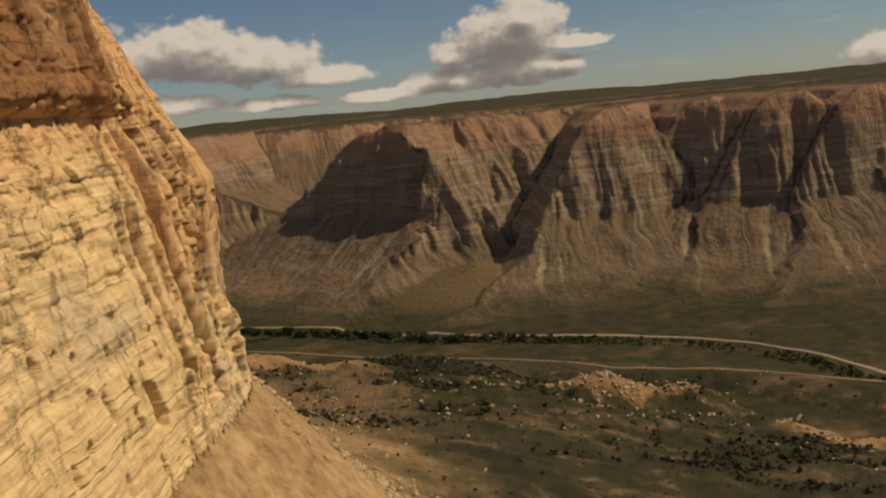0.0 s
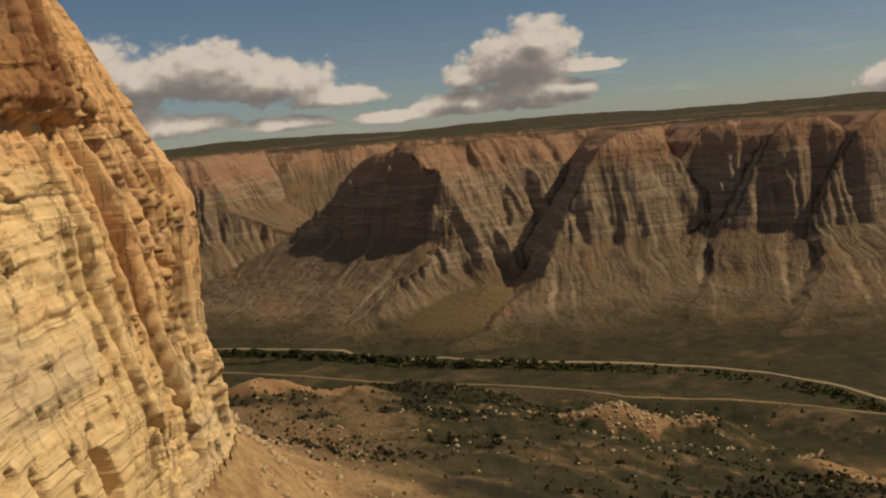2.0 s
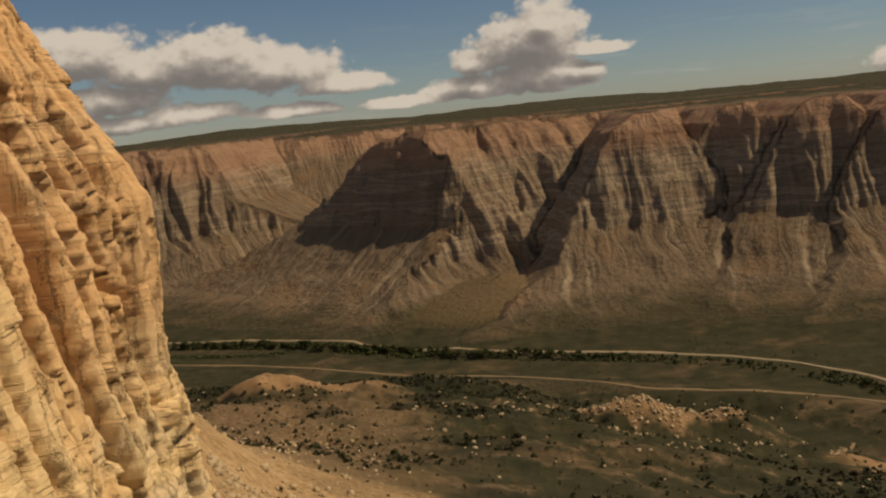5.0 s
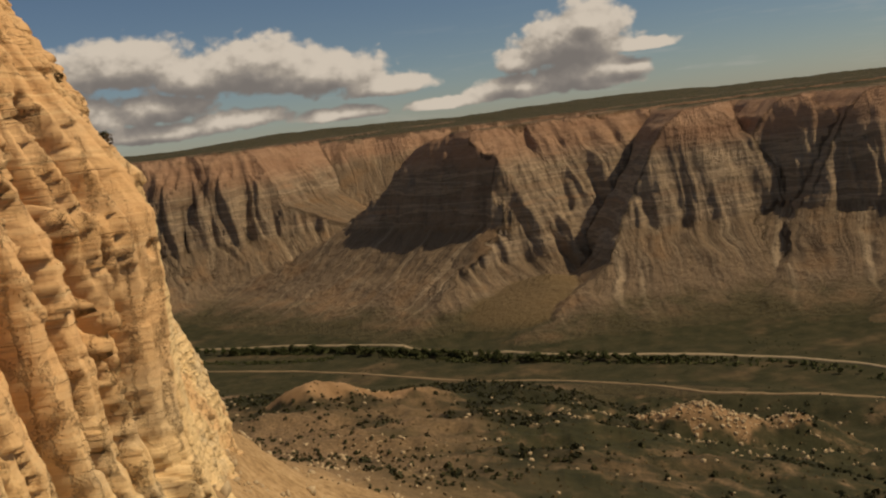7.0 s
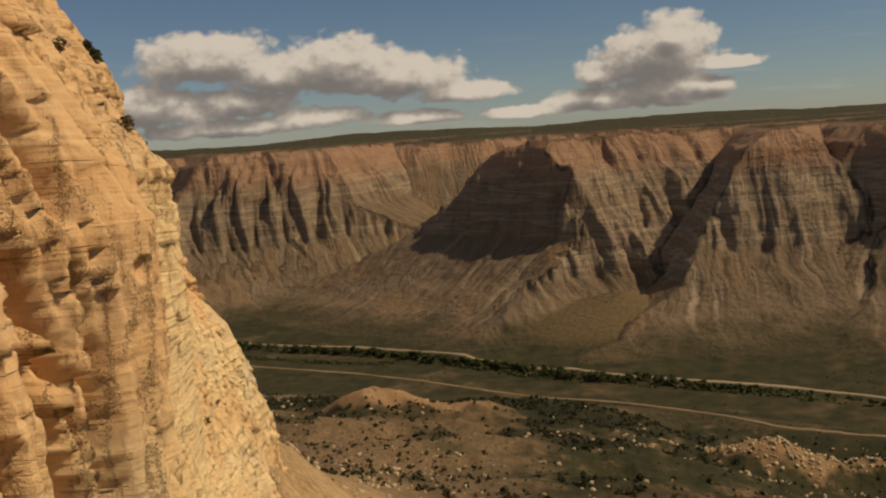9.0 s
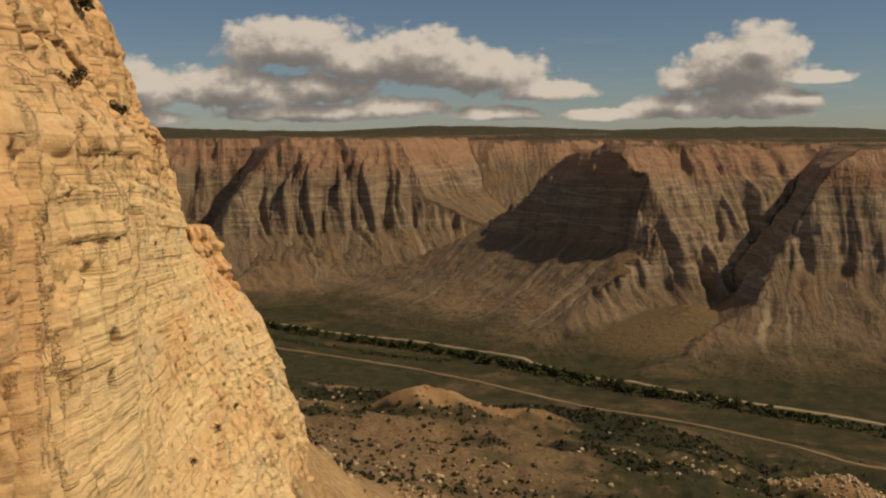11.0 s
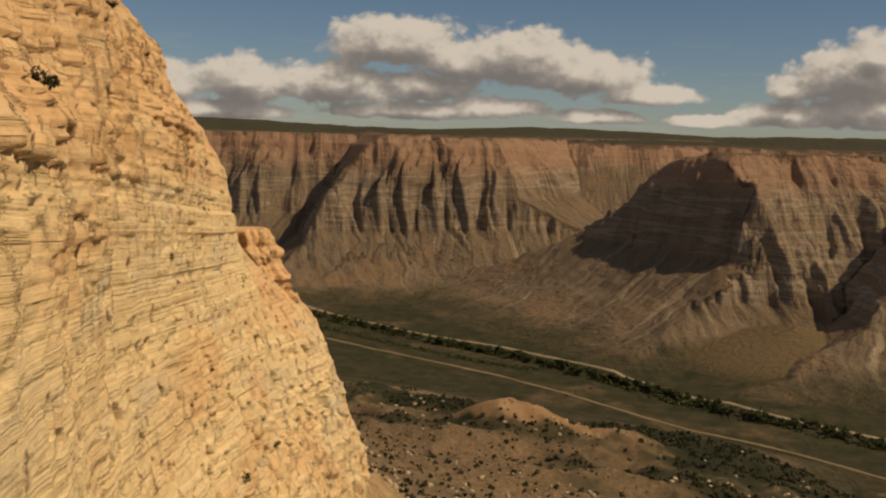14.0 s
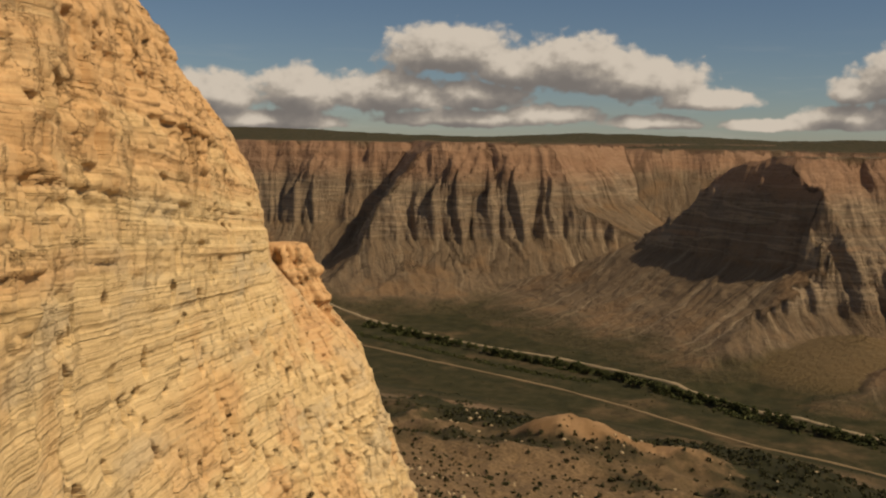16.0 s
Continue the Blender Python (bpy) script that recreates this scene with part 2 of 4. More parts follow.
    chip = node(t, "ShaderNodeTexVoronoi", vmath(t, "ADD", scaled(t, q, (1.1, 1.1, 0.8)), jog), feature="F1")
    chip.inputs["Scale"].default_value = 1.0
    facet = maths(t, "MULTIPLY", node(t, "ShaderNodeSeparateXYZ", chip.outputs["Color"]).outputs[0], maths(t, "MULTIPLY", broken, 0.22))
    h = maths(t, "ADD", maths(t, "ADD", lines, lump), facet)
    h = maths(t, "SUBTRACT", h, maths(t, "ADD", rift, maths(t, "MULTIPLY", parting, 0.5)))
    bump(t, b, h, 0.5)
    return m


def wall_material():
    """Far walls: banded rock above, streaked talus and scrub below."""
    m, t, b = material("canyon_rock")
    p = position(t)
    z = node(t, "ShaderNodeSeparateXYZ", p).outputs[2]
    rock, along, fan = attribute(t, "rock"), attribute(t, "along"), attribute(t, "fan")
    top = attribute(t, "top")
    bands = tex(t, scaled(t, p, (0.004, 0.004, 0.05)), 1.0, 5, 0.6)
    patch = tex(t, p, 0.012, 6, 0.6)
    grain = tex(t, p, 0.11, 6, 0.65)
    line = node(t, "ShaderNodeCombineXYZ", maths(t, "MULTIPLY", along, 0.065), maths(t, "MULTIPLY", z, 0.006), 0.0).outputs[0]
    rill = tex(t, line, 1.0, 6, 0.65)
    strata = ramp(t, bands, [(0.3, (0.135, 0.098, 0.070)), (0.42, (0.235, 0.170, 0.116)), (0.48, (0.175, 0.137, 0.100)), (0.54, (0.315, 0.240, 0.165)), (0.6, (0.195, 0.153, 0.114)), (0.7, (0.275, 0.190, 0.124))])
    high = step(t, maths(t, "ADD", z, maths(t, "MULTIPLY", patch, 40.0)), 215, 265)
    strata = blend(t, maths(t, "MULTIPLY", high, 0.6), strata, (0.315, 0.175, 0.108))
    talus = ramp(t, rill, [(0.34, (0.090, 0.066, 0.044)), (0.45, (0.182, 0.132, 0.087)), (0.53, (0.130, 0.096, 0.065)), (0.66, (0.300, 0.230, 0.155))])
    talus = blend(t, maths(t, "MULTIPLY", step(t, patch, 0.5, 0.66), 0.6), talus, (0.205, 0.128, 0.070))
    col = blend(t, rock, talus, strata)
    low = step(t, maths(t, "ADD", z, maths(t, "MULTIPLY", maths(t, "SUBTRACT", patch, 0.5), 60.0)), 34, 6)
    col = blend(t, maths(t, "MULTIPLY", low, 0.92), col, ramp(t, grain, [(0.35, (0.033, 0.032, 0.015)), (0.65, (0.064, 0.054, 0.027))]))
    col = blend(t, fan, col, (0.132, 0.094, 0.047))
    scrub = ramp(t, grain, [(0.42, (0.033, 0.034, 0.017)), (0.6, (0.069, 0.057, 0.031)), (0.72, (0.148, 0.098, 0.055))])
    col = blend(t, top, col, scrub)
    dots = step(t, tex(t, p, 0.16, 3, 0.7), 0.6, 0.68)
    col = blend(t, maths(t, "MULTIPLY", dots, 0.45), col, (0.046, 0.041, 0.020))
    t.links.new(col, b.inputs["Base Color"])
    h = maths(t, "ADD", maths(t, "MULTIPLY", rill, step(t, z, 30, 70, 0.0, 2.0)), maths(t, "ADD", grain, maths(t, "MULTIPLY", bands, 1.0)))
    bump(t, b, h, 6.0, 1.0)
    return m


def ground_material():
    m, t, b = material("scrubby_ground")
    p = position(t)
    scree, fan = attribute(t, "scree"), attribute(t, "fan")
    patch = tex(t, p, 0.008, 6, 0.6)
    mid = tex(t, p, 0.045, 6, 0.65)
    grain = tex(t, p, 0.35, 6, 0.7)
    grass = ramp(t, mid, [(0.35, (0.023, 0.024, 0.011)), (0.5, (0.035, 0.034, 0.0155)), (0.62, (0.052, 0.044, 0.022))])
    earth = ramp(t, mid, [(0.35, (0.070, 0.049, 0.028)), (0.55, (0.125, 0.085, 0.047)), (0.68, (0.18, 0.124, 0.072))])
    col = blend(t, maths(t, "MULTIPLY", step(t, patch, 0.52, 0.66), 0.6), grass, earth)
    hum = attribute(t, "slide")
    soil = step(t, maths(t, "ADD", mid, maths(t, "MULTIPLY", patch, 0.8)), 0.90, 1.12)
    col = blend(t, maths(t, "MULTIPLY", hum, soil), col, earth)
    col = blend(t, maths(t, "MULTIPLY", hum, maths(t, "MULTIPLY", step(t, grain, 0.52, 0.62), 0.7)), col, (0.025, 0.026, 0.013))
    col = blend(t, attribute(t, "brown"), col, ramp(t, grain, [(0.3, (0.085, 0.058, 0.033)), (0.5, (0.160, 0.108, 0.060)), (0.7, (0.24, 0.163, 0.095))]))
    # dark scrub patches under the junipers, their shade put into the ground colour
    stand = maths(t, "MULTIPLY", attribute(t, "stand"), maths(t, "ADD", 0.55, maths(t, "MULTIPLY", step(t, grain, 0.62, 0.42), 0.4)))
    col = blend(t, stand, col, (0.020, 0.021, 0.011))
    bare = attribute(t, "bare")
    col = blend(t, bare, col, ramp(t, mid, [(0.35, (0.204, 0.125, 0.063)), (0.65, (0.306, 0.194, 0.104))]))
    gravel = ramp(t, maths(t, "ADD", maths(t, "MULTIPLY", grain, 0.6), maths(t, "MULTIPLY", mid, 0.4)), [(0.36, (0.170, 0.108, 0.052)), (0.5, (0.33, 0.222, 0.114)), (0.62, (0.46, 0.325, 0.18))])
    col = blend(t, scree, col, gravel)
    t.links.new(col, b.inputs["Base Color"])
    bump(t, b, maths(t, "ADD", mid, maths(t, "MULTIPLY", grain, 0.6)), 1.5, 0.7)
    return m


def dust_material(name, a, c, scale):
    m, t, b = material(name)
    p = position(t)
    n = tex(t, p, scale, 6, 0.65)
    t.links.new(ramp(t, n, [(0.3, a), (0.7, c)]), b.inputs["Base Color"])
    bump(t, b, n, 0.2)
    return m


def leaf_material(name, a, c):
    m, t, b = material(name, 0.8)
    r = node(t, "ShaderNodeNewGeometry").outputs["Random Per Island"]
    t.links.new(ramp(t, r, [(0.0, a), (1.0, c)]), b.inputs["Base Color"])
    return m


ROCK = cliff_material()
WALL = wall_material()
GROUND = ground_material()
ROAD = dust_material("pale_gravel", (0.22, 0.172, 0.112), (0.33, 0.265, 0.175), 0.15)
TRACK = dust_material("dirt", (0.17, 0.122, 0.072), (0.25, 0.183, 0.108), 0.2)
STONE = dust_material("pale_stone", (0.30, 0.22, 0.13), (0.50, 0.40, 0.26), 0.6)
COTTONWOOD = leaf_material("cottonwood_leaves", (0.036, 0.044, 0.016), (0.080, 0.086, 0.032))
JUNIPER = leaf_material("juniper_needles", (0.022, 0.026, 0.012), (0.055, 0.052, 0.022))
BROWNBRUSH = leaf_material("dry_brush", (0.06, 0.045, 0.022), (0.15, 0.105, 0.05))
BARK = dust_material("bark", (0.07, 0.05, 0.035), (0.16, 0.12, 0.08), 3.0)

# ---- terrain ----
CLIFF = chaikin([(-38, -260), (-39, 60), (-38, 120), (-35, 146), (-34, 162), (-41, 178), (-53, 204), (-77, 240), (-97, 292), (-112, 335), (-122, 372), (-150, 410), (-260, 450), (-700, 520), (-3000, 700)], 2)
# canyon walls: each is the ground below a few leaning faces; a face is a point on its rim, the way that it looks
# (degrees from ahead), the run of its cliff, the height of its cliff foot and how deeply it is ribbed
WALLS = [
    (288, [(-1150, 2120, 163, 95, 112, 0.15), (-905, 2130, 92, 150, 80, 0.1)]),
    (291, [(-745, 2005, 243, 140, 80, 0.06), (-722, 2008, 153, 92, 104, 0.20), (-672, 2035, 105, 150, 80, 0.12)]),
    (289, [(-645, 2075, 240, 150, 90, 0.08), (-620, 2062, 153, 96, 106, 0.20), (-545, 2110, 98, 95, 165, 0.15)]),
    (280, [(-420, 2560, 195, 90, 225, 0.12), (-330, 2570, 162, 60, 225, 0.15), (-210, 2600, 120, 80, 215, 0.12)]),
    (278, [(-215, 2720, 240, 60, 225, 0.12), (-150, 2720, 165, 60, 225, 0.15)]),
    (277, [(-88, 1790, 218, 70, 120, 0.10), (-98, 1800, 335, 190, 62, 0.06), (-62, 1768, 153, 165, 64, 0.20)]),
    (272, [(298, 1700, 268, 180, 62, 0.04), (316, 1668, 177, 104, 102, 0.08), (348, 1690, 108, 165, 52, 0.09)]),
    (272, [(452, 1690, 266, 170, 56, 0.04), (470, 1650, 199, 90, 112, 0.08), (496, 1680, 112, 160, 56, 0.09)]),
    (272, [(560, 1640, 266, 175, 56, 0.04), (580, 1598, 196, 96, 108, 0.08), (610, 1620, 108, 165, 56, 0.09)]),
    (270, [(676, 1620, 266, 170, 56, 0.04), (700, 1562, 184, 96, 108, 0.08), (775, 1580, 115, 165, 56, 0.09)]),
    (270, [(860, 1580, 262, 170, 56, 0.04), (900, 1480, 196, 100, 108, 0.08)]),
    (272, [(330, 1900, 205, 190, 92, 0.12), (700, 1745, 206, 190, 92, 0.12), (-80, 1815, 335, 190, 62, 0.06)]),
]
# beds of the far walls: hard ones stand steep, soft ones lie back
BED_LOW = np.array([96, 112, 128, 139, 150, 166, 176, 190, 198, 216, 226, 241, 249, 264, 271, 296, 360])
BED_OUT = np.array([96, 119, 126, 145, 149, 171, 175, 194, 198, 222, 226, 245, 249, 268, 271, 296, 360])


def wall_height(x, y, wx, wy, top, faces):
    """One wall: its height, the distance beyond its rim, the stretch along the face, and how much of it is cliff."""
    out = [(wx - px) * math.sin(math.radians(a)) + (wy - py) * math.cos(math.radians(a)) for px, py, a, *_ in faces]
    rim = np.maximum.reduce(out)
    z, along, cliff = np.where(rim > 0, -20.0, float(top)), np.zeros(x.shape), np.zeros(x.shape)
    n = np.nonzero((rim > -3) & (rim < 620))[0]
    x, y, zn, an, cn = x[n], y[n], np.full(len(n), 1e3), np.zeros(len(n)), np.zeros(len(n))
    for (px, py, a, run, foot, deep), d in zip(faces, out):
        d = d[n]
        t = (wx[n] - px) * math.cos(math.radians(a)) - (wy[n] - py) * math.sin(math.radians(a)) + 7.0 * a
        k = np.clip(d / run, 0, 1)
        below = d - run
        strong = 0.12 + 1.15 * smooth(-0.4, 0.5, fbm(t / 120, d / 260, 0, 2, 16))
        bend = t + 26 * fbm(t / 80, d / 90, 0, 2, 17)
        rib = ridged(bend / (74 if run > 120 else 50), d / 380, 0, 3, 11) - 0.3
        fine = ridged(bend / 27, d / 120, 0, 3, 13) - 0.3
        rill = ridged((t + 5 * fbm(t / 30, d / 70, 0, 2, 23)) / 14, d / 300, 0, 2, 25) - 0.3
        grow = smooth(0.12, 0.85, k) * (1 - 0.75 * smooth(0, 80, below)) * (1 - smooth(150, 300, below))
        dd = d - deep * min(run + 35, 150) * strong * rib * grow - (1.5 + 0.55 * deep * min(run, 110)) * fine * smooth(0.1, 0.75, k) * (1 - 0.7 * smooth(0, 30, below)) * (1 - smooth(100, 240, below)) - 2.2 * rill * smooth(0, 30, below) * (1 - smooth(120, 260, below))
        dd = dd - 2.2 * fbm(x / 20, y / 20, 0, 3, 14) * smooth(0.0, 0.3, k) - (70 if deep > 0.14 else 30) * deep * (ridged(bend / 43, d / 900, 0, 2, 27) - 0.2) * smooth(0.5, 0.1, k)
        q = min(foot / 104, 1.6)
        zf = np.interp(dd, [0, 0.22 * run, run, run + 90 * q, run + 165 * q, run + 250 * q, run + 400 * q], [top, top - 0.12 * (top - foot), foot, foot * 0.50, foot * 0.22, foot * 0.07, -6])
        keen = smooth(run, run * 0.9, dd)
        zf = np.where((dd > 0) & (dd < run), np.interp(zf, BED_LOW, BED_OUT) * 0.6 * keen + zf * (1 - 0.6 * keen), zf)
        zf = np.where(dd <= 0, top, np.minimum(zf, top))
        low = zf < zn
        zn, an, cn = np.where(low, zf, zn), np.where(low, t, an), np.where(low, smooth(run + 5, run - 5, dd), cn)
    z[n], along[n], cliff[n] = zn, an, cn
    return z, rim, along, cliff


def terrain(x, y):
    """Heights and the masks that tell the surfaces apart."""
    wall, run, rock = np.full(x.shape, -10.0), np.zeros(x.shape), np.zeros(x.shape)
    d, which, inside = np.full(x.shape, 1e9), np.zeros(x.shape, int), np.zeros(x.shape, bool)
    beyond = y > 1080
    bx, by = x[beyond], y[beyond]
    wx = bx + 13 * fbm(bx / 100, by / 100, 0, 4, 5)
    wy = by + 13 * fbm(bx / 100, by / 100, 0, 4, 6)
    hill = 7 * fbm(bx / 260, by / 260, 0, 4, 8)
    swell = 15 * fbm(bx / 800, by / 800, 0, 2, 9) - 30 * smooth(250, 1500, bx)
    best = [a[beyond] for a in (wall, run, rock, d, which, inside)]
    for i, (top, faces) in enumerate(WALLS):
        z, rim, along, cliff = wall_height(bx, by, wx, wy, top, faces)
        deep = np.maximum(-rim, 0)
        z = np.where(rim < 0, top + np.minimum(deep * 0.02, 34) + hill * smooth(20, 500, deep) + swell * smooth(600, 1800, deep), z)
        up = z > best[0]
        best = [np.where(up, new_, old) for new_, old in zip((z, along, cliff, np.abs(rim), i, rim < 0), best)]
    wall[beyond], run[beyond], rock[beyond], d[beyond], which[beyond], inside[beyond] = best
    wall = wall + 1.2 * fbm(x / 16, y / 16, 0, 3, 15) * smooth(-5, 20, wall)
    far = wall
    fan = np.maximum(0, 50 - 0.235 * np.hypot((x - 45) * 1.0, y - 1545)) * smooth(1620, 1560, y)
    far = np.maximum(far, fan)
    q, cs, cside, _ = to_line(x, y, CLIFF)
    near = np.interp(q, [0, 25, 50, 85, 120, 200, 331, 450, 550, 640, 740], [235, 205, 180, 160, 146, 118, 82, 62, 45, 18, 0])
    near = near + 25 * smooth(300, 190, y) * smooth(130, 60, q)
    near = np.where(cside < 0, np.minimum(235 + q * 0.95, 361), near)
    lump = smooth(120, 300, q) * (1 - smooth(560, 720, q))
    near = near + (8 * fbm(x / 85, y / 75, 0, 3, 21) + 3.0 * ridged(x / 60, y / 34, 0, 3, 22)) * lump + 1.2 * fbm(x / 9, y / 9, 0, 3, 24) * smooth(5, 40, q) * smooth(740, 600, q)
    near = near - 30 * smooth(-20, 140, x) * smooth(330, 480, q) * smooth(700, 600, q)
    mound = 20 * np.exp(-(((x + 192) / 40) ** 2 + ((y - 872) / 27) ** 2) ** 1.4) + 13 * np.exp(-(((x + 128) / 50) ** 2 + ((y - 880) / 17) ** 2))
    knoll = 23 * np.exp(-(((x - 130) / 40) ** 2 + ((y - 812) / 28) ** 2) ** 1.2) + 13 * np.exp(-(((x - 60) / 50) ** 2 + ((y - 812) / 20) ** 2)) + 15 * np.exp(-(((x - 212) / 40) ** 2 + ((y - 820) / 30) ** 2) ** 1.3)
    near = near + mound + knoll
    floor = 1.5 * fbm(x / 160, y / 160, 0, 3, 30)
    z = np.maximum(np.maximum(far, near), floor)
    is_far = far >= np.maximum(near, floor)
    masks = {
        "rock": np.where(is_far & ~inside, rock, 0.0),
        "top": np.where(inside, smooth(4, 45, d), 0.0),
        "fan": 0.8 * smooth(-7, 5, fan - wall + 3 * fbm(x / 25, y / 25, 0, 3, 39)) * smooth(2, 16, fan),
        "along": run,
        "scree": np.where(is_far, 0, smooth(150, 40, q + 30 * fbm(x / 30, y / 30, 0, 3, 33))),
        "brown": np.where(is_far, 0, smooth(470, 340, q + 60 * fbm(x / 60, y / 60, 0, 3, 37)) * smooth(-20, -120, x + 40 * fbm(x / 50, y / 50, 0, 2, 38))),
        "slide": np.where(is_far, 0, smooth(60, 140, q) * smooth(740, 620, q)),
        "stand": np.where(is_far, 0, smooth(60, 140, q) * (1 - 0.9 * smooth(470, 360, q + 60 * fbm(x / 60, y / 60, 0, 3, 37)) * smooth(-20, -120, x + 40 * fbm(x / 50, y / 50, 0, 2, 38))) * smooth(760, 640, q) * smooth(0.02, 0.22, fbm(x / 85, y / 55, 0, 4, 90) + 0.5 * np.exp(-(((x - 205) / 50) ** 2 + ((y - 815) / 35) ** 2)) + 0.5 * np.exp(-(((x - 62) / 32) ** 2 + ((y - 826) / 22) ** 2)) + 0.45 * np.exp(-(((x + 60) / 60) ** 2 + ((y - 850) / 22) ** 2)) + 0.5 * np.exp(-(((x - 330) / 70) ** 2 + ((y - 850) / 30) ** 2)))),
        "bare": np.clip(smooth(5, 11, mound + 3 * fbm(x / 14, y / 14, 0, 3, 34)) + 0.9 * smooth(11, 18, knoll + 8 * fbm(x / 12, y / 12, 0, 3, 35)) + smooth(68, 36, np.hypot(x - 314, (y - 716) * 1.1) + 18 * fbm(x / 30, y / 30, 0, 3, 36)), 0, 1),
    }
    return z, masks, is_far, d, which, inside


def height(x, y):
    return terrain(np.asarray(x, float), np.asarray(y, float))[0]


def mesh_from(name, co, quads, mat, attrs=None, smooth_faces=True):
    me = bpy.data.meshes.new(name)
    n = quads.shape[1]
    me.vertices.add(len(co))
    me.vertices.foreach_set("co", np.ascontiguousarray(co, np.float32).ravel())
    me.loops.add(quads.size)
    me.loops.foreach_set("vertex_index", np.ascontiguousarray(quads, np.int32).ravel())
    me.polygons.add(len(quads))
    me.polygons.foreach_set("loop_start", np.arange(0, quads.size, n, dtype=np.int32))
    if smooth_faces:
        me.polygons.foreach_set("use_smooth", np.ones(len(quads), bool))
    for key, values in (attrs or {}).items():
        a = me.attributes.new(key, "FLOAT", "POINT")
        a.data.foreach_set("value", np.ascontiguousarray(values, np.float32).ravel())
    me.update(calc_edges=True)
    me.materials.append(mat)
    return me


def pieces(name, co, quads, mat, attrs, keep):
    """The chosen faces of a sheet as a mesh of their own."""
    qs = quads[keep]
    used, inv = np.unique(qs, return_inverse=True)
    return mesh_from(name, co[used], inv.reshape(qs.shape), mat, {k: v[used] for k, v in attrs.items()})


az = np.radians(np.concatenate([np.arange(-180, -56, 4.0), np.arange(-56, -40, 0.25), np.arange(-40, 33, 0.1), np.arange(33, 181, 4.0)]))
rad = np.concatenate([np.geomspace(0.4, 12, 14)[:-1], np.geomspace(12, 500, 110)[:-1], np.arange(500, 1250, 5.0), np.arange(1250, 2350, 3.6), np.geomspace(2350, 4900, 70)])
A, Rr = np.meshgrid(az, rad)
X, Y = -8 + Rr * np.sin(A), 90 + Rr * np.cos(A)
Z, MASK, IS_FAR, DRIM, WHICH, INSIDE = terrain(X, Y)
co = np.stack([X, Y, Z], -1).reshape(-1, 3)
idx = np.arange(X.size).reshape(X.shape)
quads = np.stack([idx[:-1, :-1], idx[:-1, 1:], idx[1:, 1:], idx[1:, :-1]], -1).reshape(-1, 4)[:, ::-1]
attrs = {k: v.ravel() for k, v in MASK.items()}
qd0 = DRIM.ravel()[quads].mean(1)
qfar = (INSIDE.ravel()[quads].sum(1) >= 2) | (co[quads[:, 0], 2] > 6) | (qd0 < 240)
qfar &= co[quads[:, 0], 1] > 1000
qin = INSIDE.ravel()[quads].sum(1) >= 2
qd, qwhich = qd0, WHICH.ravel()[quads[:, 0]]


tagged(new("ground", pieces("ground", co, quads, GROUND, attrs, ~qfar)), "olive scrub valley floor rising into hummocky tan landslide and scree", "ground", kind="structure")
tagged(new("plateau", pieces("plateau", co, quads, WALL, attrs, qfar & qin & (qd > 60))), "dark olive scrub-covered plateau top above the canyon rim", "plateau", kind="structure")
looks = ["distant red-brown mesa wall with banded cliffs over talus", "red-brown mesa spur with a shadowed flank and ribbed cliff base", "red-brown domed mesa spur with ribbed cliffs above smooth talus",
         "low banded red-brown cliffs above smooth talus in the side canyon", "far low red-brown cliff closing the side canyon",
         "pyramid-shaped canyon buttress with banded cliffs and grey streaked talus", "narrow canyon buttress with thin grey rock layers and fluted talus",
         "dark shaded canyon buttress beside a deep gully", "dark shaded canyon buttress with layered cliffs above talus", "grey layered canyon buttress with pale streaked talus",
         "long canyon wall in shade above the gravel road", "set-back canyon wall between the buttresses"]
ROWS, COLS = X.shape[0] - 1, X.shape[1] - 1


def largest(mask):
    """The largest connected patch of a choice of the sheet's faces."""
    grid, home, size, last = mask.reshape(ROWS, COLS), [], [], []

    def root(k):
        while home[k] != k:
            k = home[k]
        return k

    runs = []
    for r in range(ROWS):
        line = np.flatnonzero(np.diff(np.concatenate([[0], grid[r].astype(np.int8), [0]])))
        now = []
        for a, b in zip(line[0::2], line[1::2]):
            k = len(home)
            home.append(k)
            size.append(b - a)
            now.append((a, b, k))
            for c, e, j in last:
                if c < b and e > a:
                    u, w = root(k), root(j)
                    if u != w:
                        home[w] = u
                        size[u] += size[w]
        runs += [(r, a, b, k) for a, b, k in now]
        last = now
    out = np.zeros((ROWS, COLS), bool)
    if runs:
        best = max((root(k) for *_, k in runs), key=lambda k: size[k])
        for r, a, b, k in runs:
            if root(k) == best:
                out[r, a:b] = True
    return out.ravel()


loose = np.zeros(len(quads), bool)
for i, words in enumerate(looks):
    sel = qfar & (qwhich == i) & ~(qin & (qd > 60))
    if sel.sum() < 200:
        loose |= sel
        continue
    ob = tagged(new("buttress"), words, "canyon wall", group="canyon walls")
    for pname, extra, lab in (("cliff", (qd < 150) & ~qin, "banded rock cliff"), ("cap_rock", qin, "scrub-dotted rim rock"), ("talus", np.ones(len(quads), bool), "streaked talus apron")):
        part_sel = largest(sel & extra)
        if part_sel.sum() > 4:
            sel = sel & ~part_sel
            o = new(pname, pieces(pname, co, quads, WALL, attrs, part_sel))
            o.parent = ob
            o["label"] = lab
    loose |= sel
tagged(new("hillside", pieces("hillside", co, quads, WALL, attrs, loose)), "broken rock slopes between the canyon buttresses", "slope", kind="structure")

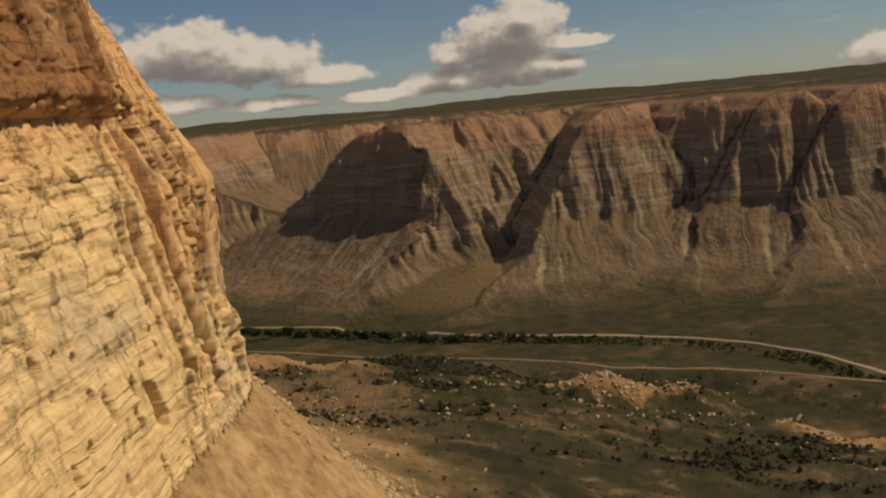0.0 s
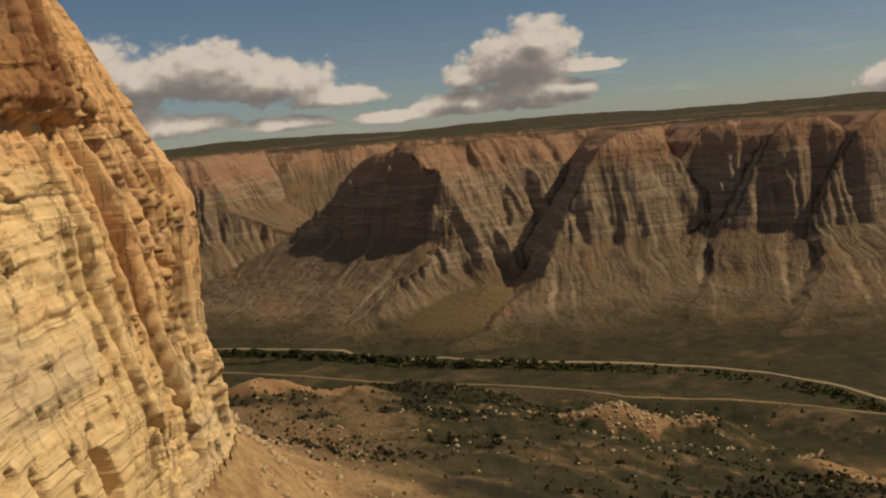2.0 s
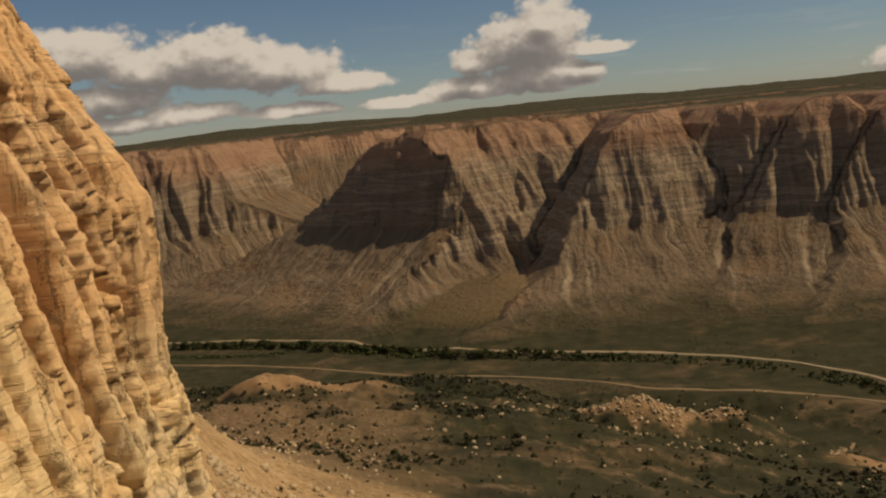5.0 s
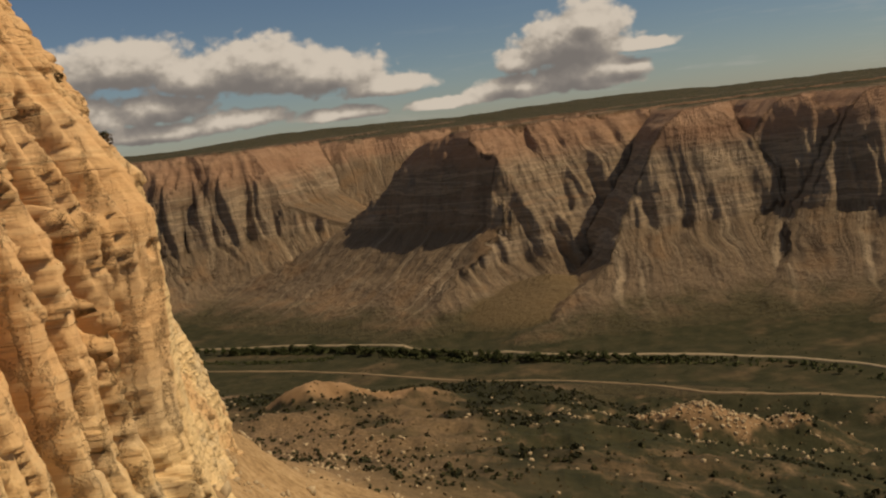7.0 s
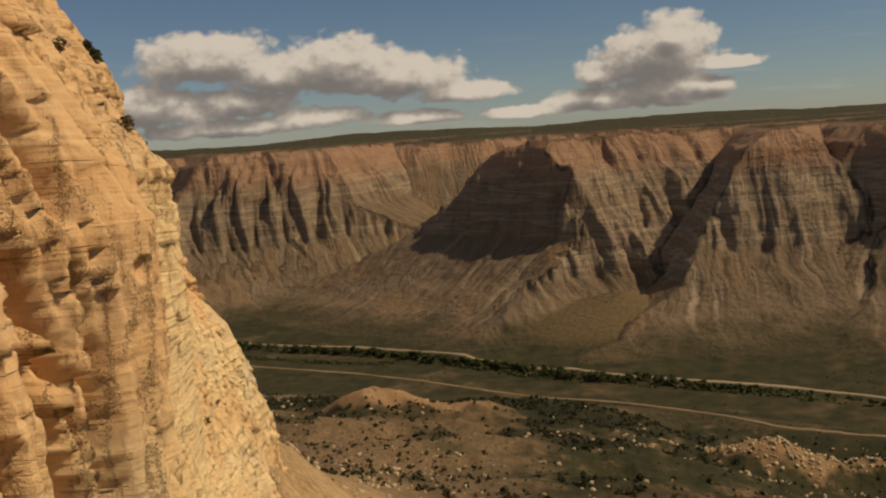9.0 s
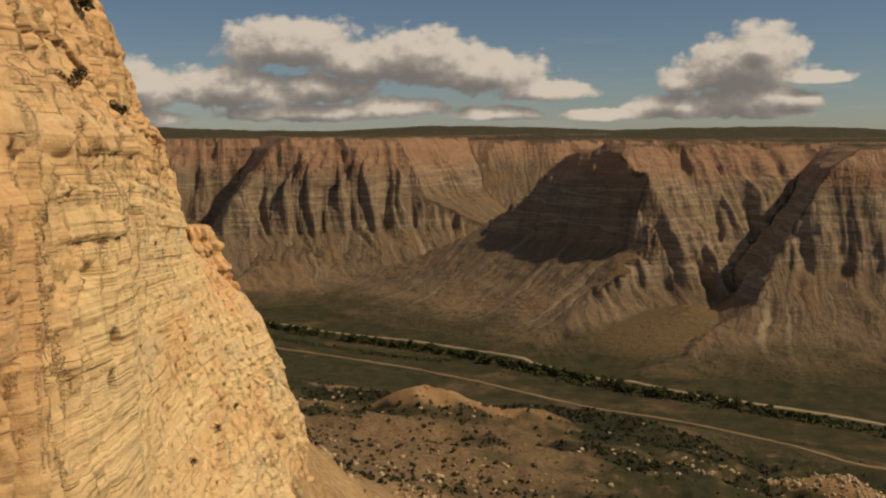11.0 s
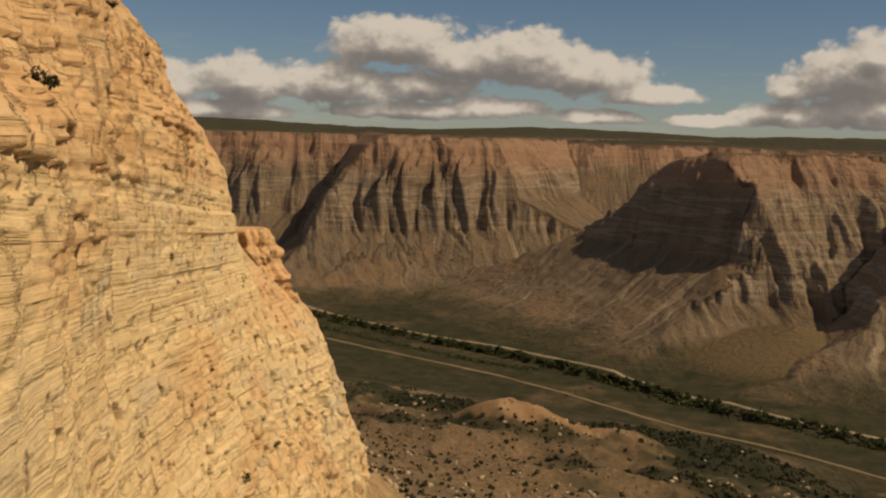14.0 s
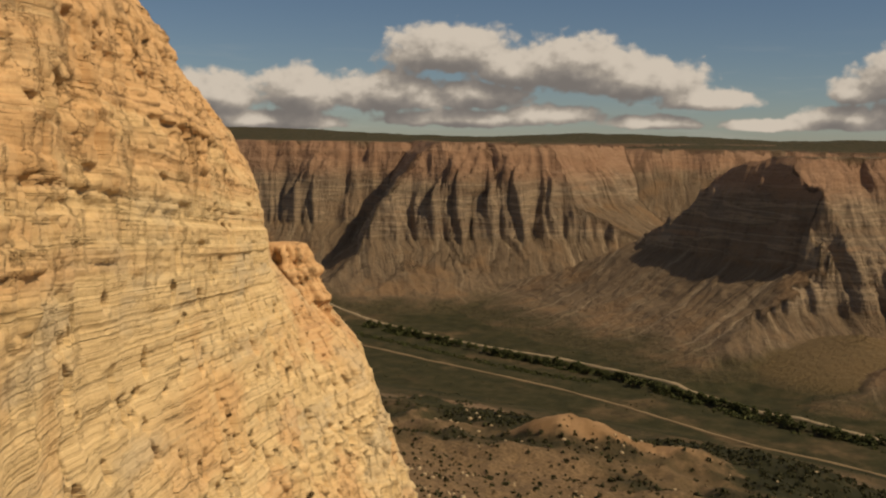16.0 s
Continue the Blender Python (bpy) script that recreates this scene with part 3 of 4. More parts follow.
# ---- near cliff ----
ln = np.concatenate([[0], np.cumsum(np.hypot(*np.diff(CLIFF, axis=0).T))])
s = np.concatenate([np.arange(0, 290, 4.0), np.arange(290, 540, 0.25), np.arange(540, 720, 0.4), np.arange(720, 1300, 4.0)])
cx, cy = np.interp(s, ln, CLIFF[:, 0]), np.interp(s, ln, CLIFF[:, 1])
tx, ty = np.gradient(cx, s), np.gradient(cy, s)
ker = np.hanning(31)
ker /= ker.sum()
tx, ty = (np.convolve(np.pad(a, 15, mode="edge"), ker, "valid") for a in (tx, ty))
tn = np.hypot(tx, ty)
nx, ny = ty / tn, -tx / tn
zz = np.concatenate([np.arange(176, 236, 0.6), np.arange(236, 330, 0.25), np.arange(330, 364, 0.8), [364.0, 365.0, 366.0, 367.0]])
S, ZZ = np.meshgrid(s, zz)
CY = np.broadcast_to(cy, S.shape)
# how far the face stands back, by height, at stations along the cliff
STATIONS = [(80, [176, 215, 235, 255, 273, 298, 307, 308, 326, 340, 364], [-50, -22, -10, -2, 0, 5, 8.5, 6, 10, 17, 40]),
            (135, [176, 215, 235, 255, 273, 298, 307, 308, 326, 340, 364], [-40, -13, -4, -0.5, 0, 5, 8.5, 6.5, 11, 19, 42]),
            (158, [176, 215, 235, 255, 273, 296, 304, 312, 327, 340, 364], [-40, -13, -4, -0.5, 0, 0, 3.5, 8, 15, 24, 48]),
            (178, [176, 215, 235, 255, 273, 290, 300, 309, 318, 340, 364], [-40, -13, -4, -0.5, 0, 0, 1.5, 7, 12, 28, 52]),
            (205, [176, 215, 235, 255, 273, 299, 305, 311, 317, 340, 364], [-46, -20, -9, -2, 0, 0.5, 6, 8, 11, 28, 52]),
            (240, [176, 215, 235, 255, 273, 300, 308, 313, 325, 340, 364], [-36, -18, -9, -3, 0, 0, 0.5, 1.5, 9, 22, 48]),
            (292, [176, 215, 235, 255, 273, 298, 303, 310, 320, 340, 364], [-34, -19, -10, -4, 0, 0.5, 4.5, 6.5, 14.5, 34, 62]),
            (335, [176, 215, 235, 255, 273, 290, 300, 306, 319, 335, 364], [-24, -18, -12, -4, 3, 6, 14, 18, 26, 42, 74]),
            (357, [176, 215, 235, 250, 260, 273, 288, 298, 306, 330, 364], [-26, -21, -16, -10, -2, 9, 12, 17, 24, 46, 80]),
            (372, [176, 215, 235, 250, 260, 273, 285, 292, 301, 330, 364], [-24, -20, -15, -9, 0, 14, 18, 22, 28, 50, 84])]
cols = np.stack([np.interp(zz, a, b) for _, a, b in STATIONS], 1)
ys = [st[0] for st in STATIONS]
BACK = np.stack([np.interp(cy, ys, row) for row in cols], 0)
BACK[-3:] += np.array([20.0, 60.0, 120.0])[:, None]
# bedding: hard and soft beds, thin below and thick above
rng = np.random.default_rng(7)
edges, offs, zc = [], [], 170.0
while zc < 370:
    upper = smooth(282, 300, zc)
    zc += rng.uniform(0.5, 1.9) * (1 - upper) + rng.uniform(0.9, 3.0) * upper
    edges.append(zc)
    offs.append(rng.uniform(-1, 1) * (0.25 * (1 - upper) + 0.5 * upper))
edges, offs = np.array(edges), np.array(offs)
DIP = np.interp(CY, [160, 200, 240, 300, 360], [0, 1.5, 5, 12, 18])
zw = ZZ + DIP + 0.25 * fbm(S / 60, S * 0, 0, 2, 50) + (0.02 + 0.2 * smooth(285, 300, ZZ)) * fbm(S / 4.5, ZZ / 6, 0, 2, 51)
k = np.clip(np.searchsorted(edges, zw), 1, len(edges) - 1)
into = np.clip((zw - edges[k - 1]) / 0.28, 0, 1)
bed = offs[k - 1] * (1 - into) + offs[k] * into
bed = bed * (0.15 + 1.0 * smooth(-0.4, 0.4, vnoise(S / 7, k * 3.7, 0, 52)))
gap = np.minimum(np.abs(zw - edges[k - 1]), np.abs(zw - edges[np.minimum(k, len(edges) - 1)]))
seam = smooth(0.22, 0.06, gap) * smooth(-0.25, 0.25, vnoise(S / 14, k * 2.3, 0, 49))
UP = smooth(280, 300, ZZ + 7 * fbm(S / 30, ZZ / 30, 0, 2, 53))
# blocks between vertical joints
wide = 2.6 + 1.4 * vnoise(k * 1.7, k * 0.0, 0, 54)
cell = np.floor(S / wide + 7.3 * vnoise(k * 5.1, k * 0.0, 0, 55) + 0.35 * fbm(S / 5, ZZ / 5, 0, 2, 56))
block = lattice(cell.astype(np.int64), k.astype(np.int64), np.int64(3), 57)
nose = smooth(124, 140, CY) * smooth(190, 172, CY) * smooth(254, 270, ZZ)



def cells(u, v, seed, tilt=0.8):
    """Random value of the nearest scattered cell, and the distance to its border."""
    iu, iv = np.floor(u).astype(np.int64), np.floor(v).astype(np.int64)
    f1, f2, val = np.full(u.shape, 9.0), np.full(u.shape, 9.0), np.zeros(u.shape)
    for du in (-1, 0, 1):
        for dv in (-1, 0, 1):
            a, b = iu + du, iv + dv
            px = a + 0.5 + 0.42 * lattice(a, b, np.int64(1), seed)
            py = b + 0.5 + 0.42 * lattice(a, b, np.int64(2), seed)
            d = np.hypot(u - px, v - py)
            closer = d < f1
            f2 = np.where(closer, f1, np.minimum(f2, d))
            face = lattice(a, b, np.int64(3), seed) + tilt * (lattice(a, b, np.int64(4), seed) * (u - px) + lattice(a, b, np.int64(5), seed) * (v - py))
            val = np.where(closer, face, val)
            f1 = np.where(closer, d, f1)
    return val, f2 - f1


def columns(u, v, seed):
    """Standing pillars between clefts: how far each stands out, and the nearness of its cleft."""
    u = u + 0.9 * fbm(u * 0.5, v * 0.5, 0, 2, seed + 1)
    i = np.floor(u).astype(np.int64)
    f = u - i
    j = np.floor(v + 0.8 * lattice(i, np.int64(0), np.int64(0), seed)).astype(np.int64)
    return lattice(i, j, np.int64(1), seed) + 1.8 * lattice(i, j, np.int64(2), seed) * (f - 0.5) + 0.5 * (1 - (2 * f - 1) ** 6), np.minimum(f, 1 - f)


wob = 0.6 * fbm(S / 4, ZZ / 4, 0, 3, 62)
big, big_edge = cells((S + wob + 0.08 * ZZ) / 3.4, (ZZ + 1.3 * wob) / 7.5, 63)
mid, mid_edge = cells((S - wob) / 1.7, (ZZ + wob) / 1.5, 64)
slab, slab_edge = cells((S + wob) / 3.6, (zw + 0.3 * wob) / 0.95, 65)
colm, cleft = columns((S + 0.10 * ZZ) / 7.5, ZZ / 45, 66)
thin, crack = columns((S + 0.14 * ZZ + 0.5 * wob) / 2.3, ZZ / 14, 67)
PILLAR = np.clip(smooth(122, 136, CY) * smooth(192, 166, CY) * smooth(262, 276, ZZ + 5 * fbm(S / 7, S * 0, 0, 2, 68)) + 0.18 * UP, 0, 1)
FRAC = np.clip(UP + 0.8 * nose + 0.55 * smooth(285, 320, CY) * smooth(266, 252, ZZ) + 0.25 * smooth(0.15, 0.5, fbm(S / 22, ZZ / 9, 0, 3, 69)), 0, 1)
chunks = FRAC * ((0.62 - 0.45 * PILLAR) * big + (0.2 - 0.12 * PILLAR) * mid - 0.25 * smooth(0.08, 0.0, big_edge) - 0.10 * smooth(0.1, 0.0, mid_edge)) + (1 - FRAC) * (0.08 * slab + 0.035 * mid - 0.09 * smooth(0.08, 0.0, slab_edge))
deep = smooth(-0.4, 0.3, vnoise(np.floor((S + 0.10 * ZZ) / 7.5), ZZ / 22, 0, 70))
pillars = PILLAR * (1.5 * colm - 3.4 * smooth(0.085, 0.015, cleft) * deep + 0.62 * thin - 0.5 * smooth(0.12, 0.02, crack) * smooth(-0.3, 0.3, vnoise(S / 3, ZZ / 9, 0, 71)) + 0.14 * fbm(S / 2.6, ZZ / 4, 0, 4, 72))
disp = (chunks + pillars + 1.5 * fbm(S / 36, ZZ / 60, 0, 3, 41) + (0.12 + 0.24 * FRAC) * fbm(S / 9, ZZ / 14, 0, 4, 42) + bed * (1.0 - 0.75 * PILLAR) + block * (0.07 + 0.22 * UP) * (1 - 0.8 * PILLAR) - 0.13 * seam * (1 - 0.6 * PILLAR)
        + 0.5 * ridged(S / 7, ZZ / 70, 0, 2, 59) * (0.5 + UP) + (0.05 + 0.14 * FRAC) * (1 - 0.75 * PILLAR) * fbm(S / 2.4, ZZ / 0.9, 0, 3, 44) + 0.16 * PILLAR * ridged(S / 1.5 + 0.3 * wob, ZZ / 9, 0, 2, 45))


def blurred(a, n):
    for axis in (0, 1):
        pad = [(0, 0), (0, 0)]
        pad[axis] = (n + 1, n)
        c = np.cumsum(np.pad(a, pad, mode="edge"), axis=axis)
        a = (c[2 * n + 1:] - c[:-2 * n - 1] if axis == 0 else c[:, 2 * n + 1:] - c[:, :-2 * n - 1]) / (2 * n + 1)
    return a


disp = disp - 0.85 * blurred(blurred(disp, 30), 30)
disp[-3:] = 0
disp *= 1 + 1.0 * smooth(258, 232, ZZ)
# chimneys and hollows: station, height, half width, half height, depth, lean
HOLLOWS = [(145.5, 298, 1.2, 30, 5.0, 0.06), (151.5, 286, 1.4, 17, 4.0, 0.10), (139.5, 312, 1.0, 12, 3.0, 0.0), (145, 265, 1.9, 5.0, 4.5, 0.12), (133, 269, 1.2, 3.2, 3.0, 0.5), (119, 270, 1.4, 4.0, 3.0, 0.5), (157, 282, 0.7, 12, 2.2, 0.12), (126, 286, 0.7, 9, 2.0, 0.1),
           (155, 302, 1.1, 5, 2.8, 0.1), (164, 290, 0.6, 9, 1.4, 0.15), (170, 275, 0.5, 7, 1.2, 0.1), (181, 296, 0.8, 8, 1.5, 0.0), (362, 268, 2.2, 10, 6.0, 0.0), (214, 306, 1.2, 3, 2.2, 0.8), (226, 287, 1.0, 1.8, 1.6, 0.9)]
small = [(rng.uniform(90, 350), rng.uniform(236, 284), rng.uniform(0.3, 0.95), rng.uniform(0.5, 1.9), rng.uniform(1.2, 2.8), rng.uniform(-0.2, 0.3)) for _ in range(420)]
small += [(rng.uniform(90, 350), rng.uniform(284, 322), rng.uniform(0.4, 1.8), rng.uniform(0.3, 0.8), rng.uniform(0.5, 1.2), 0.0) for _ in range(60)]
small += [(rng.uniform(225, 366), rng.uniform(228, 264), rng.uniform(0.35, 1.0), rng.uniform(0.5, 1.9), rng.uniform(1.5, 3.2), rng.uniform(-0.1, 0.3)) for _ in range(260)]
for yc, z0, hw, hh, dep, lean in [(a, b, 1.15 * c, d, 1.6 * e, f) for a, b, c, d, e, f in HOLLOWS] + small:
    sc = np.interp(yc, cy, s)
    i0, i1 = np.searchsorted(s, [sc - hw * 3 - abs(lean) * hh, sc + hw * 3 + abs(lean) * hh])
    j0, j1 = np.searchsorted(zz, [z0 - hh * 1.5, z0 + hh * 1.5])
    ss, zs = S[j0:j1, i0:i1], ZZ[j0:j1, i0:i1]
    r = np.hypot((ss - sc + lean * (zs - z0)) / hw, (zs - z0) / hh) + 0.25 * fbm(ss / 1.1, zs / 1.6, 0, 2, 60)
    disp[j0:j1, i0:i1] -= dep * smooth(1.08, 0.78, r)
# knob beside the notch on the nose, and the red cap block
disp += -3.7 * smooth(128, 146, CY) * smooth(196, 178, CY) * smooth(256, 282, ZZ) + 1.0 * smooth(80, 96, CY) * smooth(143, 138, CY) * smooth(308.4, 309.4, ZZ + 0.8 * fbm(S / 8, S * 0, 0, 2, 61)) * smooth(328, 324, ZZ)
red = np.clip(0.95 * nose * smooth(268, 290, ZZ) + smooth(295, 308, ZZ + 4 * fbm(S / 12, ZZ / 8, 0, 2, 78)) * smooth(160, 140, CY) + 0.6 * smooth(340, 352, CY) * smooth(240, 262, ZZ) + 0.7 * smooth(0.1, 0.6, fbm(S / 16, ZZ / 7, 0, 3, 77)) * smooth(230, 290, CY) * smooth(272, 262, ZZ), 0, 1)
O = disp - BACK
NCO = np.stack([cx[None] + nx[None] * O, cy[None] + ny[None] * O, ZZ], -1).reshape(-1, 3)
ni = np.arange(S.size).reshape(S.shape)
nq = np.stack([ni[:-1, :-1], ni[:-1, 1:], ni[1:, 1:], ni[1:, :-1]], -1).reshape(-1, 4)
tagged(new("cliff_face", mesh_from("cliff_face", NCO, nq, ROCK, {"bed": zw.ravel(), "red": red.ravel(), "broken": np.clip(FRAC + PILLAR, 0, 1).ravel(), "cap": (smooth(80, 96, CY) * smooth(150, 136, CY) * smooth(307, 309.5, ZZ)).ravel()})), "sunlit tan and orange layered sandstone cliff with ledges and cracks", "cliff", kind="structure")


# ---- things ----
def from_bmesh(name, bm, mat):
    me = bpy.data.meshes.new(name)
    bm.to_mesh(me)
    bm.free()
    me.materials.append(mat)
    return me


def strip(name, line, width, mat, label, category):
    p = chaikin(line, 3)
    ls = np.concatenate([[0], np.cumsum(np.hypot(*np.diff(p, axis=0).T))])
    u = np.arange(0, ls[-1], 5.0)
    px, py = np.interp(u, ls, p[:, 0]), np.interp(u, ls, p[:, 1])
    px, py = px + 1.5 * fbm(u / 40, u * 0, 0, 3, 70), py + 1.5 * fbm(u / 40, u * 0, 0, 3, 71)
    gx, gy = np.gradient(px), np.gradient(py)
    g = np.hypot(gx, gy)
    ox, oy = gy / g, -gx / g
    w = width * (1 + 0.25 * fbm(u / 30, u * 0, 0, 2, 72))
    offs = np.array([-0.5, -0.42, -0.15, 0.15, 0.42, 0.5])
    crown = np.array([-0.6, 0.5, 0.62, 0.62, 0.5, -0.6])
    GX, GY = px[:, None] + ox[:, None] * offs * w[:, None], py[:, None] + oy[:, None] * offs * w[:, None]
    GZ = height(px, py)[:, None] + crown + 0.25
    c = np.stack([GX, GY, GZ], -1).reshape(-1, 3)
    i = np.arange(GX.size).reshape(GX.shape)
    q = np.stack([i[:-1, :-1], i[:-1, 1:], i[1:, 1:], i[1:, :-1]], -1).reshape(-1, 4)
    return tagged(new(name, mesh_from(name, c, q, mat)), label, category, kind="structure")


ROADLINE = [(-1400, 1960), (-900, 1690), (-669, 1577), (-450, 1480), (-328, 1445), (-159, 1352), (-30, 1264), (73, 1225), (210, 1172), (298, 1108), (370, 1040), (400, 985), (430, 890), (520, 760)]
TRACKLINE = [(-1100, 1560), (-620, 1420), (-491, 1366), (-368, 1324), (-251, 1275), (-142, 1203), (-72, 1162), (31, 1120), (122, 1044), (192, 985), (312, 949), (374, 900), (430, 885)]
strip("road", ROADLINE, 7.0, ROAD, "pale gravel road along the foot of the canyon wall", "road")
strip("dirt_track", TRACKLINE, 5.2, TRACK, "narrow pale dirt track winding over the valley floor", "track")
strip("footpath", [(302, 826), (282, 797), (274, 768), (259, 749), (278, 728), (306, 738), (335, 753)], 2.8, TRACK, "short winding dirt path between scrubby hummocks", "path")


def clump(bm, c, r, n, rnd, leaf):
    """n small leaf sprays scattered through a ball."""
    for _ in range(n):
        v = Vector((rnd.gauss(0, 1), rnd.gauss(0, 1), rnd.gauss(0, 1))).normalized() * r * rnd.uniform(0.55, 1.0)
        o = c + v
        a = Vector((rnd.uniform(-1, 1), rnd.uniform(-1, 1), rnd.uniform(-0.6, 0.6))).normalized() * leaf * rnd.uniform(0.6, 1.3)
        b = a.cross(v if v.length > 0.01 else Vector((0, 0, 1)))
        b = b.normalized() * leaf * rnd.uniform(0.5, 1.0) if b.length > 1e-4 else Vector((leaf, 0, 0))
        vs = [bm.verts.new(o + p) for p in (-a - b * 0.4, a * 0.2 - b, a + b * 0.3, -a * 0.1 + b)]
        bm.faces.new(vs)


def limb(bm, a, b, ra, rb, sides=5):
    axis = (b - a).normalized()
    u = axis.orthogonal().normalized()
    w = axis.cross(u)
    rings = []
    for p, r in ((a, ra), (b, rb)):
        rings.append([bm.verts.new(p + (u * math.cos(6.283 * i / sides) + w * math.sin(6.283 * i / sides)) * r) for i in range(sides)])
    for i in range(sides):
        bm.faces.new((rings[0][i], rings[0][(i + 1) % sides], rings[1][(i + 1) % sides], rings[1][i]))
    bm.faces.new(rings[1])


def tree(name, tall, spread, leaves, seed, clumps, per, leaf):
    rnd = random.Random(seed)
    root = new(name)
    bt, bc = bmesh.new(), bmesh.new()
    fork = Vector((rnd.uniform(-0.1, 0.1) * tall, rnd.uniform(-0.1, 0.1) * tall, tall * 0.38))
    limb(bt, Vector((0, 0, -0.6)), fork, tall * 0.035, tall * 0.022, 6)
    for i in range(clumps):
        a = 6.283 * i / clumps + rnd.uniform(-0.5, 0.5)
        up = rnd.uniform(0.42, 0.92)
        reach = spread * rnd.uniform(0.25, 0.8) * (1.25 - up * 0.7)
        tip = Vector((math.cos(a) * reach, math.sin(a) * reach, tall * up))
        limb(bt, fork, tip, tall * 0.014, tall * 0.005, 4)
        clump(bc, tip, spread * rnd.uniform(0.28, 0.46), per, rnd, leaf)
    for pname, b, mat in (("trunk", bt, BARK), ("crown", bc, leaves)):
        new(pname, from_bmesh(pname, b, mat)).parent = root
    return root


# cottonwoods along the river
rnd = random.Random(11)
kinds = [tree("cottonwood_tree", 10.0, 6.0, COTTONWOOD, 20 + i, 10, 30, 1.0) for i in range(4)]
river = chaikin(ROADLINE[2:], 3)
rl = np.concatenate([[0], np.cumsum(np.hypot(*np.diff(river, axis=0).T))])
spots = []
for i in range(310):
    u = rl[-1] * rnd.random() * 0.9
    px, py = np.interp(u, rl, river[:, 0]), np.interp(u, rl, river[:, 1])
    if px > 190 and rnd.random() < 0.7:
        continue
    off = 27 + 8 * float(vnoise(px / 60, 3.0, 0, 80)) + rnd.uniform(-8, 8)
    spots.append((px - 0.5 * off, py - 0.86 * off, rnd.uniform(0.7, 1.15) * (0.65 if px > 120 else 0.9), rnd.uniform(0, 6.28), rnd.randrange(4)))
spot_z = height(*np.array(spots).T[:2])
for i, ((px, py, size, turn, kind), pz) in enumerate(zip(spots, spot_z)):
    c = kinds[i] if i < 4 else copy_thing(kinds[kind], Matrix.Identity(4))
    c.matrix_basis = Matrix.Translation((px, py, float(pz))) @ Matrix.Rotation(turn, 4, "Z") @ Matrix.Scale(size, 4)
    tagged(c, "leafy green cottonwood tree on the river bank", "tree", group="river trees")

# junipers and brush scattered over the landslide and the slopes, past counting
def scatter(name, n, xr, yr, accept, size, mat, label, category, leaf, per, seed, flat=0.8, line=None):
    r = np.random.default_rng(seed)
    px, py = r.uniform(*xr, n), r.uniform(*yr, n)
    if line is not None:                       # within xr metres along a line and yr metres to its side
        ll = np.concatenate([[0], np.cumsum(np.hypot(*np.diff(line, axis=0).T))])
        lx, ly = np.interp(px, ll, line[:, 0]), np.interp(px, ll, line[:, 1])
        gx, gy = np.interp(px + 5, ll, line[:, 0]) - lx, np.interp(px + 5, ll, line[:, 1]) - ly
        g = np.hypot(gx, gy) + 1e-6
        px, py = lx + gy / g * py, ly - gx / g * py
    pz, mk, isf, dr, al, ins = terrain(px, py)
    ok = accept(px, py, pz, mk, isf, dr) > r.random(n)
    px, py, pz = px[ok], py[ok], pz[ok]
    n = len(px)
    sz = r.uniform(*size, n) * r.uniform(0.6, 1.2, n)
    v = r.normal(size=(n, per, 3))
    v[..., 2] = np.abs(v[..., 2])
    v /= np.linalg.norm(v, axis=-1, keepdims=True)
    c = np.stack([px, py, pz], -1)[:, None] + v * (sz[:, None, None] * np.array([0.5, 0.5, flat])) * r.uniform(0.5, 1, (n, per, 1))
    a = r.normal(size=(n, per, 3))
    a /= np.linalg.norm(a, axis=-1, keepdims=True)
    b = np.cross(a, v)
    b /= np.linalg.norm(b, axis=-1, keepdims=True) + 1e-6
    ls = leaf * sz[:, None, None] * r.uniform(0.6, 1.3, (n, per, 1))
    quad = np.stack([c - a * ls - b * ls * 0.4, c + a * ls * 0.2 - b * ls, c + a * ls + b * ls * 0.3, c - a * ls * 0.1 + b * ls], 2)
    co_ = quad.reshape(-1, 3)
    return tagged(new(name, mesh_from(name, co_, np.arange(len(co_)).reshape(-1, 4), mat, None, False)), label, category, kind="stuff")


def in_slide(px, py, pz, mk, isf, dr):
    return np.clip(mk["stand"] + 0.06 * mk["slide"], 0, 1) * (1 - 0.85 * mk["bare"]) * (1 - 0.7 * mk["brown"])


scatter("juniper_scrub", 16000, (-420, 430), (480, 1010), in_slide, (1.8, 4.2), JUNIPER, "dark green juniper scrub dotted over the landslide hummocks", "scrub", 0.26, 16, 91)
scatter("dry_brush", 7000, (-420, 430), (260, 1010), lambda px, py, pz, mk, isf, dr: np.maximum(mk["slide"], 0.25 * mk["scree"]) * 0.6, (0.8, 2.0), BROWNBRUSH, "low dry brown brush on scree and hummocks", "brush", 0.3, 10, 92)
scatter("sagebrush", 6000, (-800, 450), (950, 1500), lambda px, py, pz, mk, isf, dr: 0.5 * smooth(0.0, 0.5, fbm(px / 70, py / 50, 0, 3, 95)) * (pz < 8), (1.0, 2.6), JUNIPER, "sparse dark sagebrush on the valley floor", "brush", 0.3, 9, 93, 0.5)


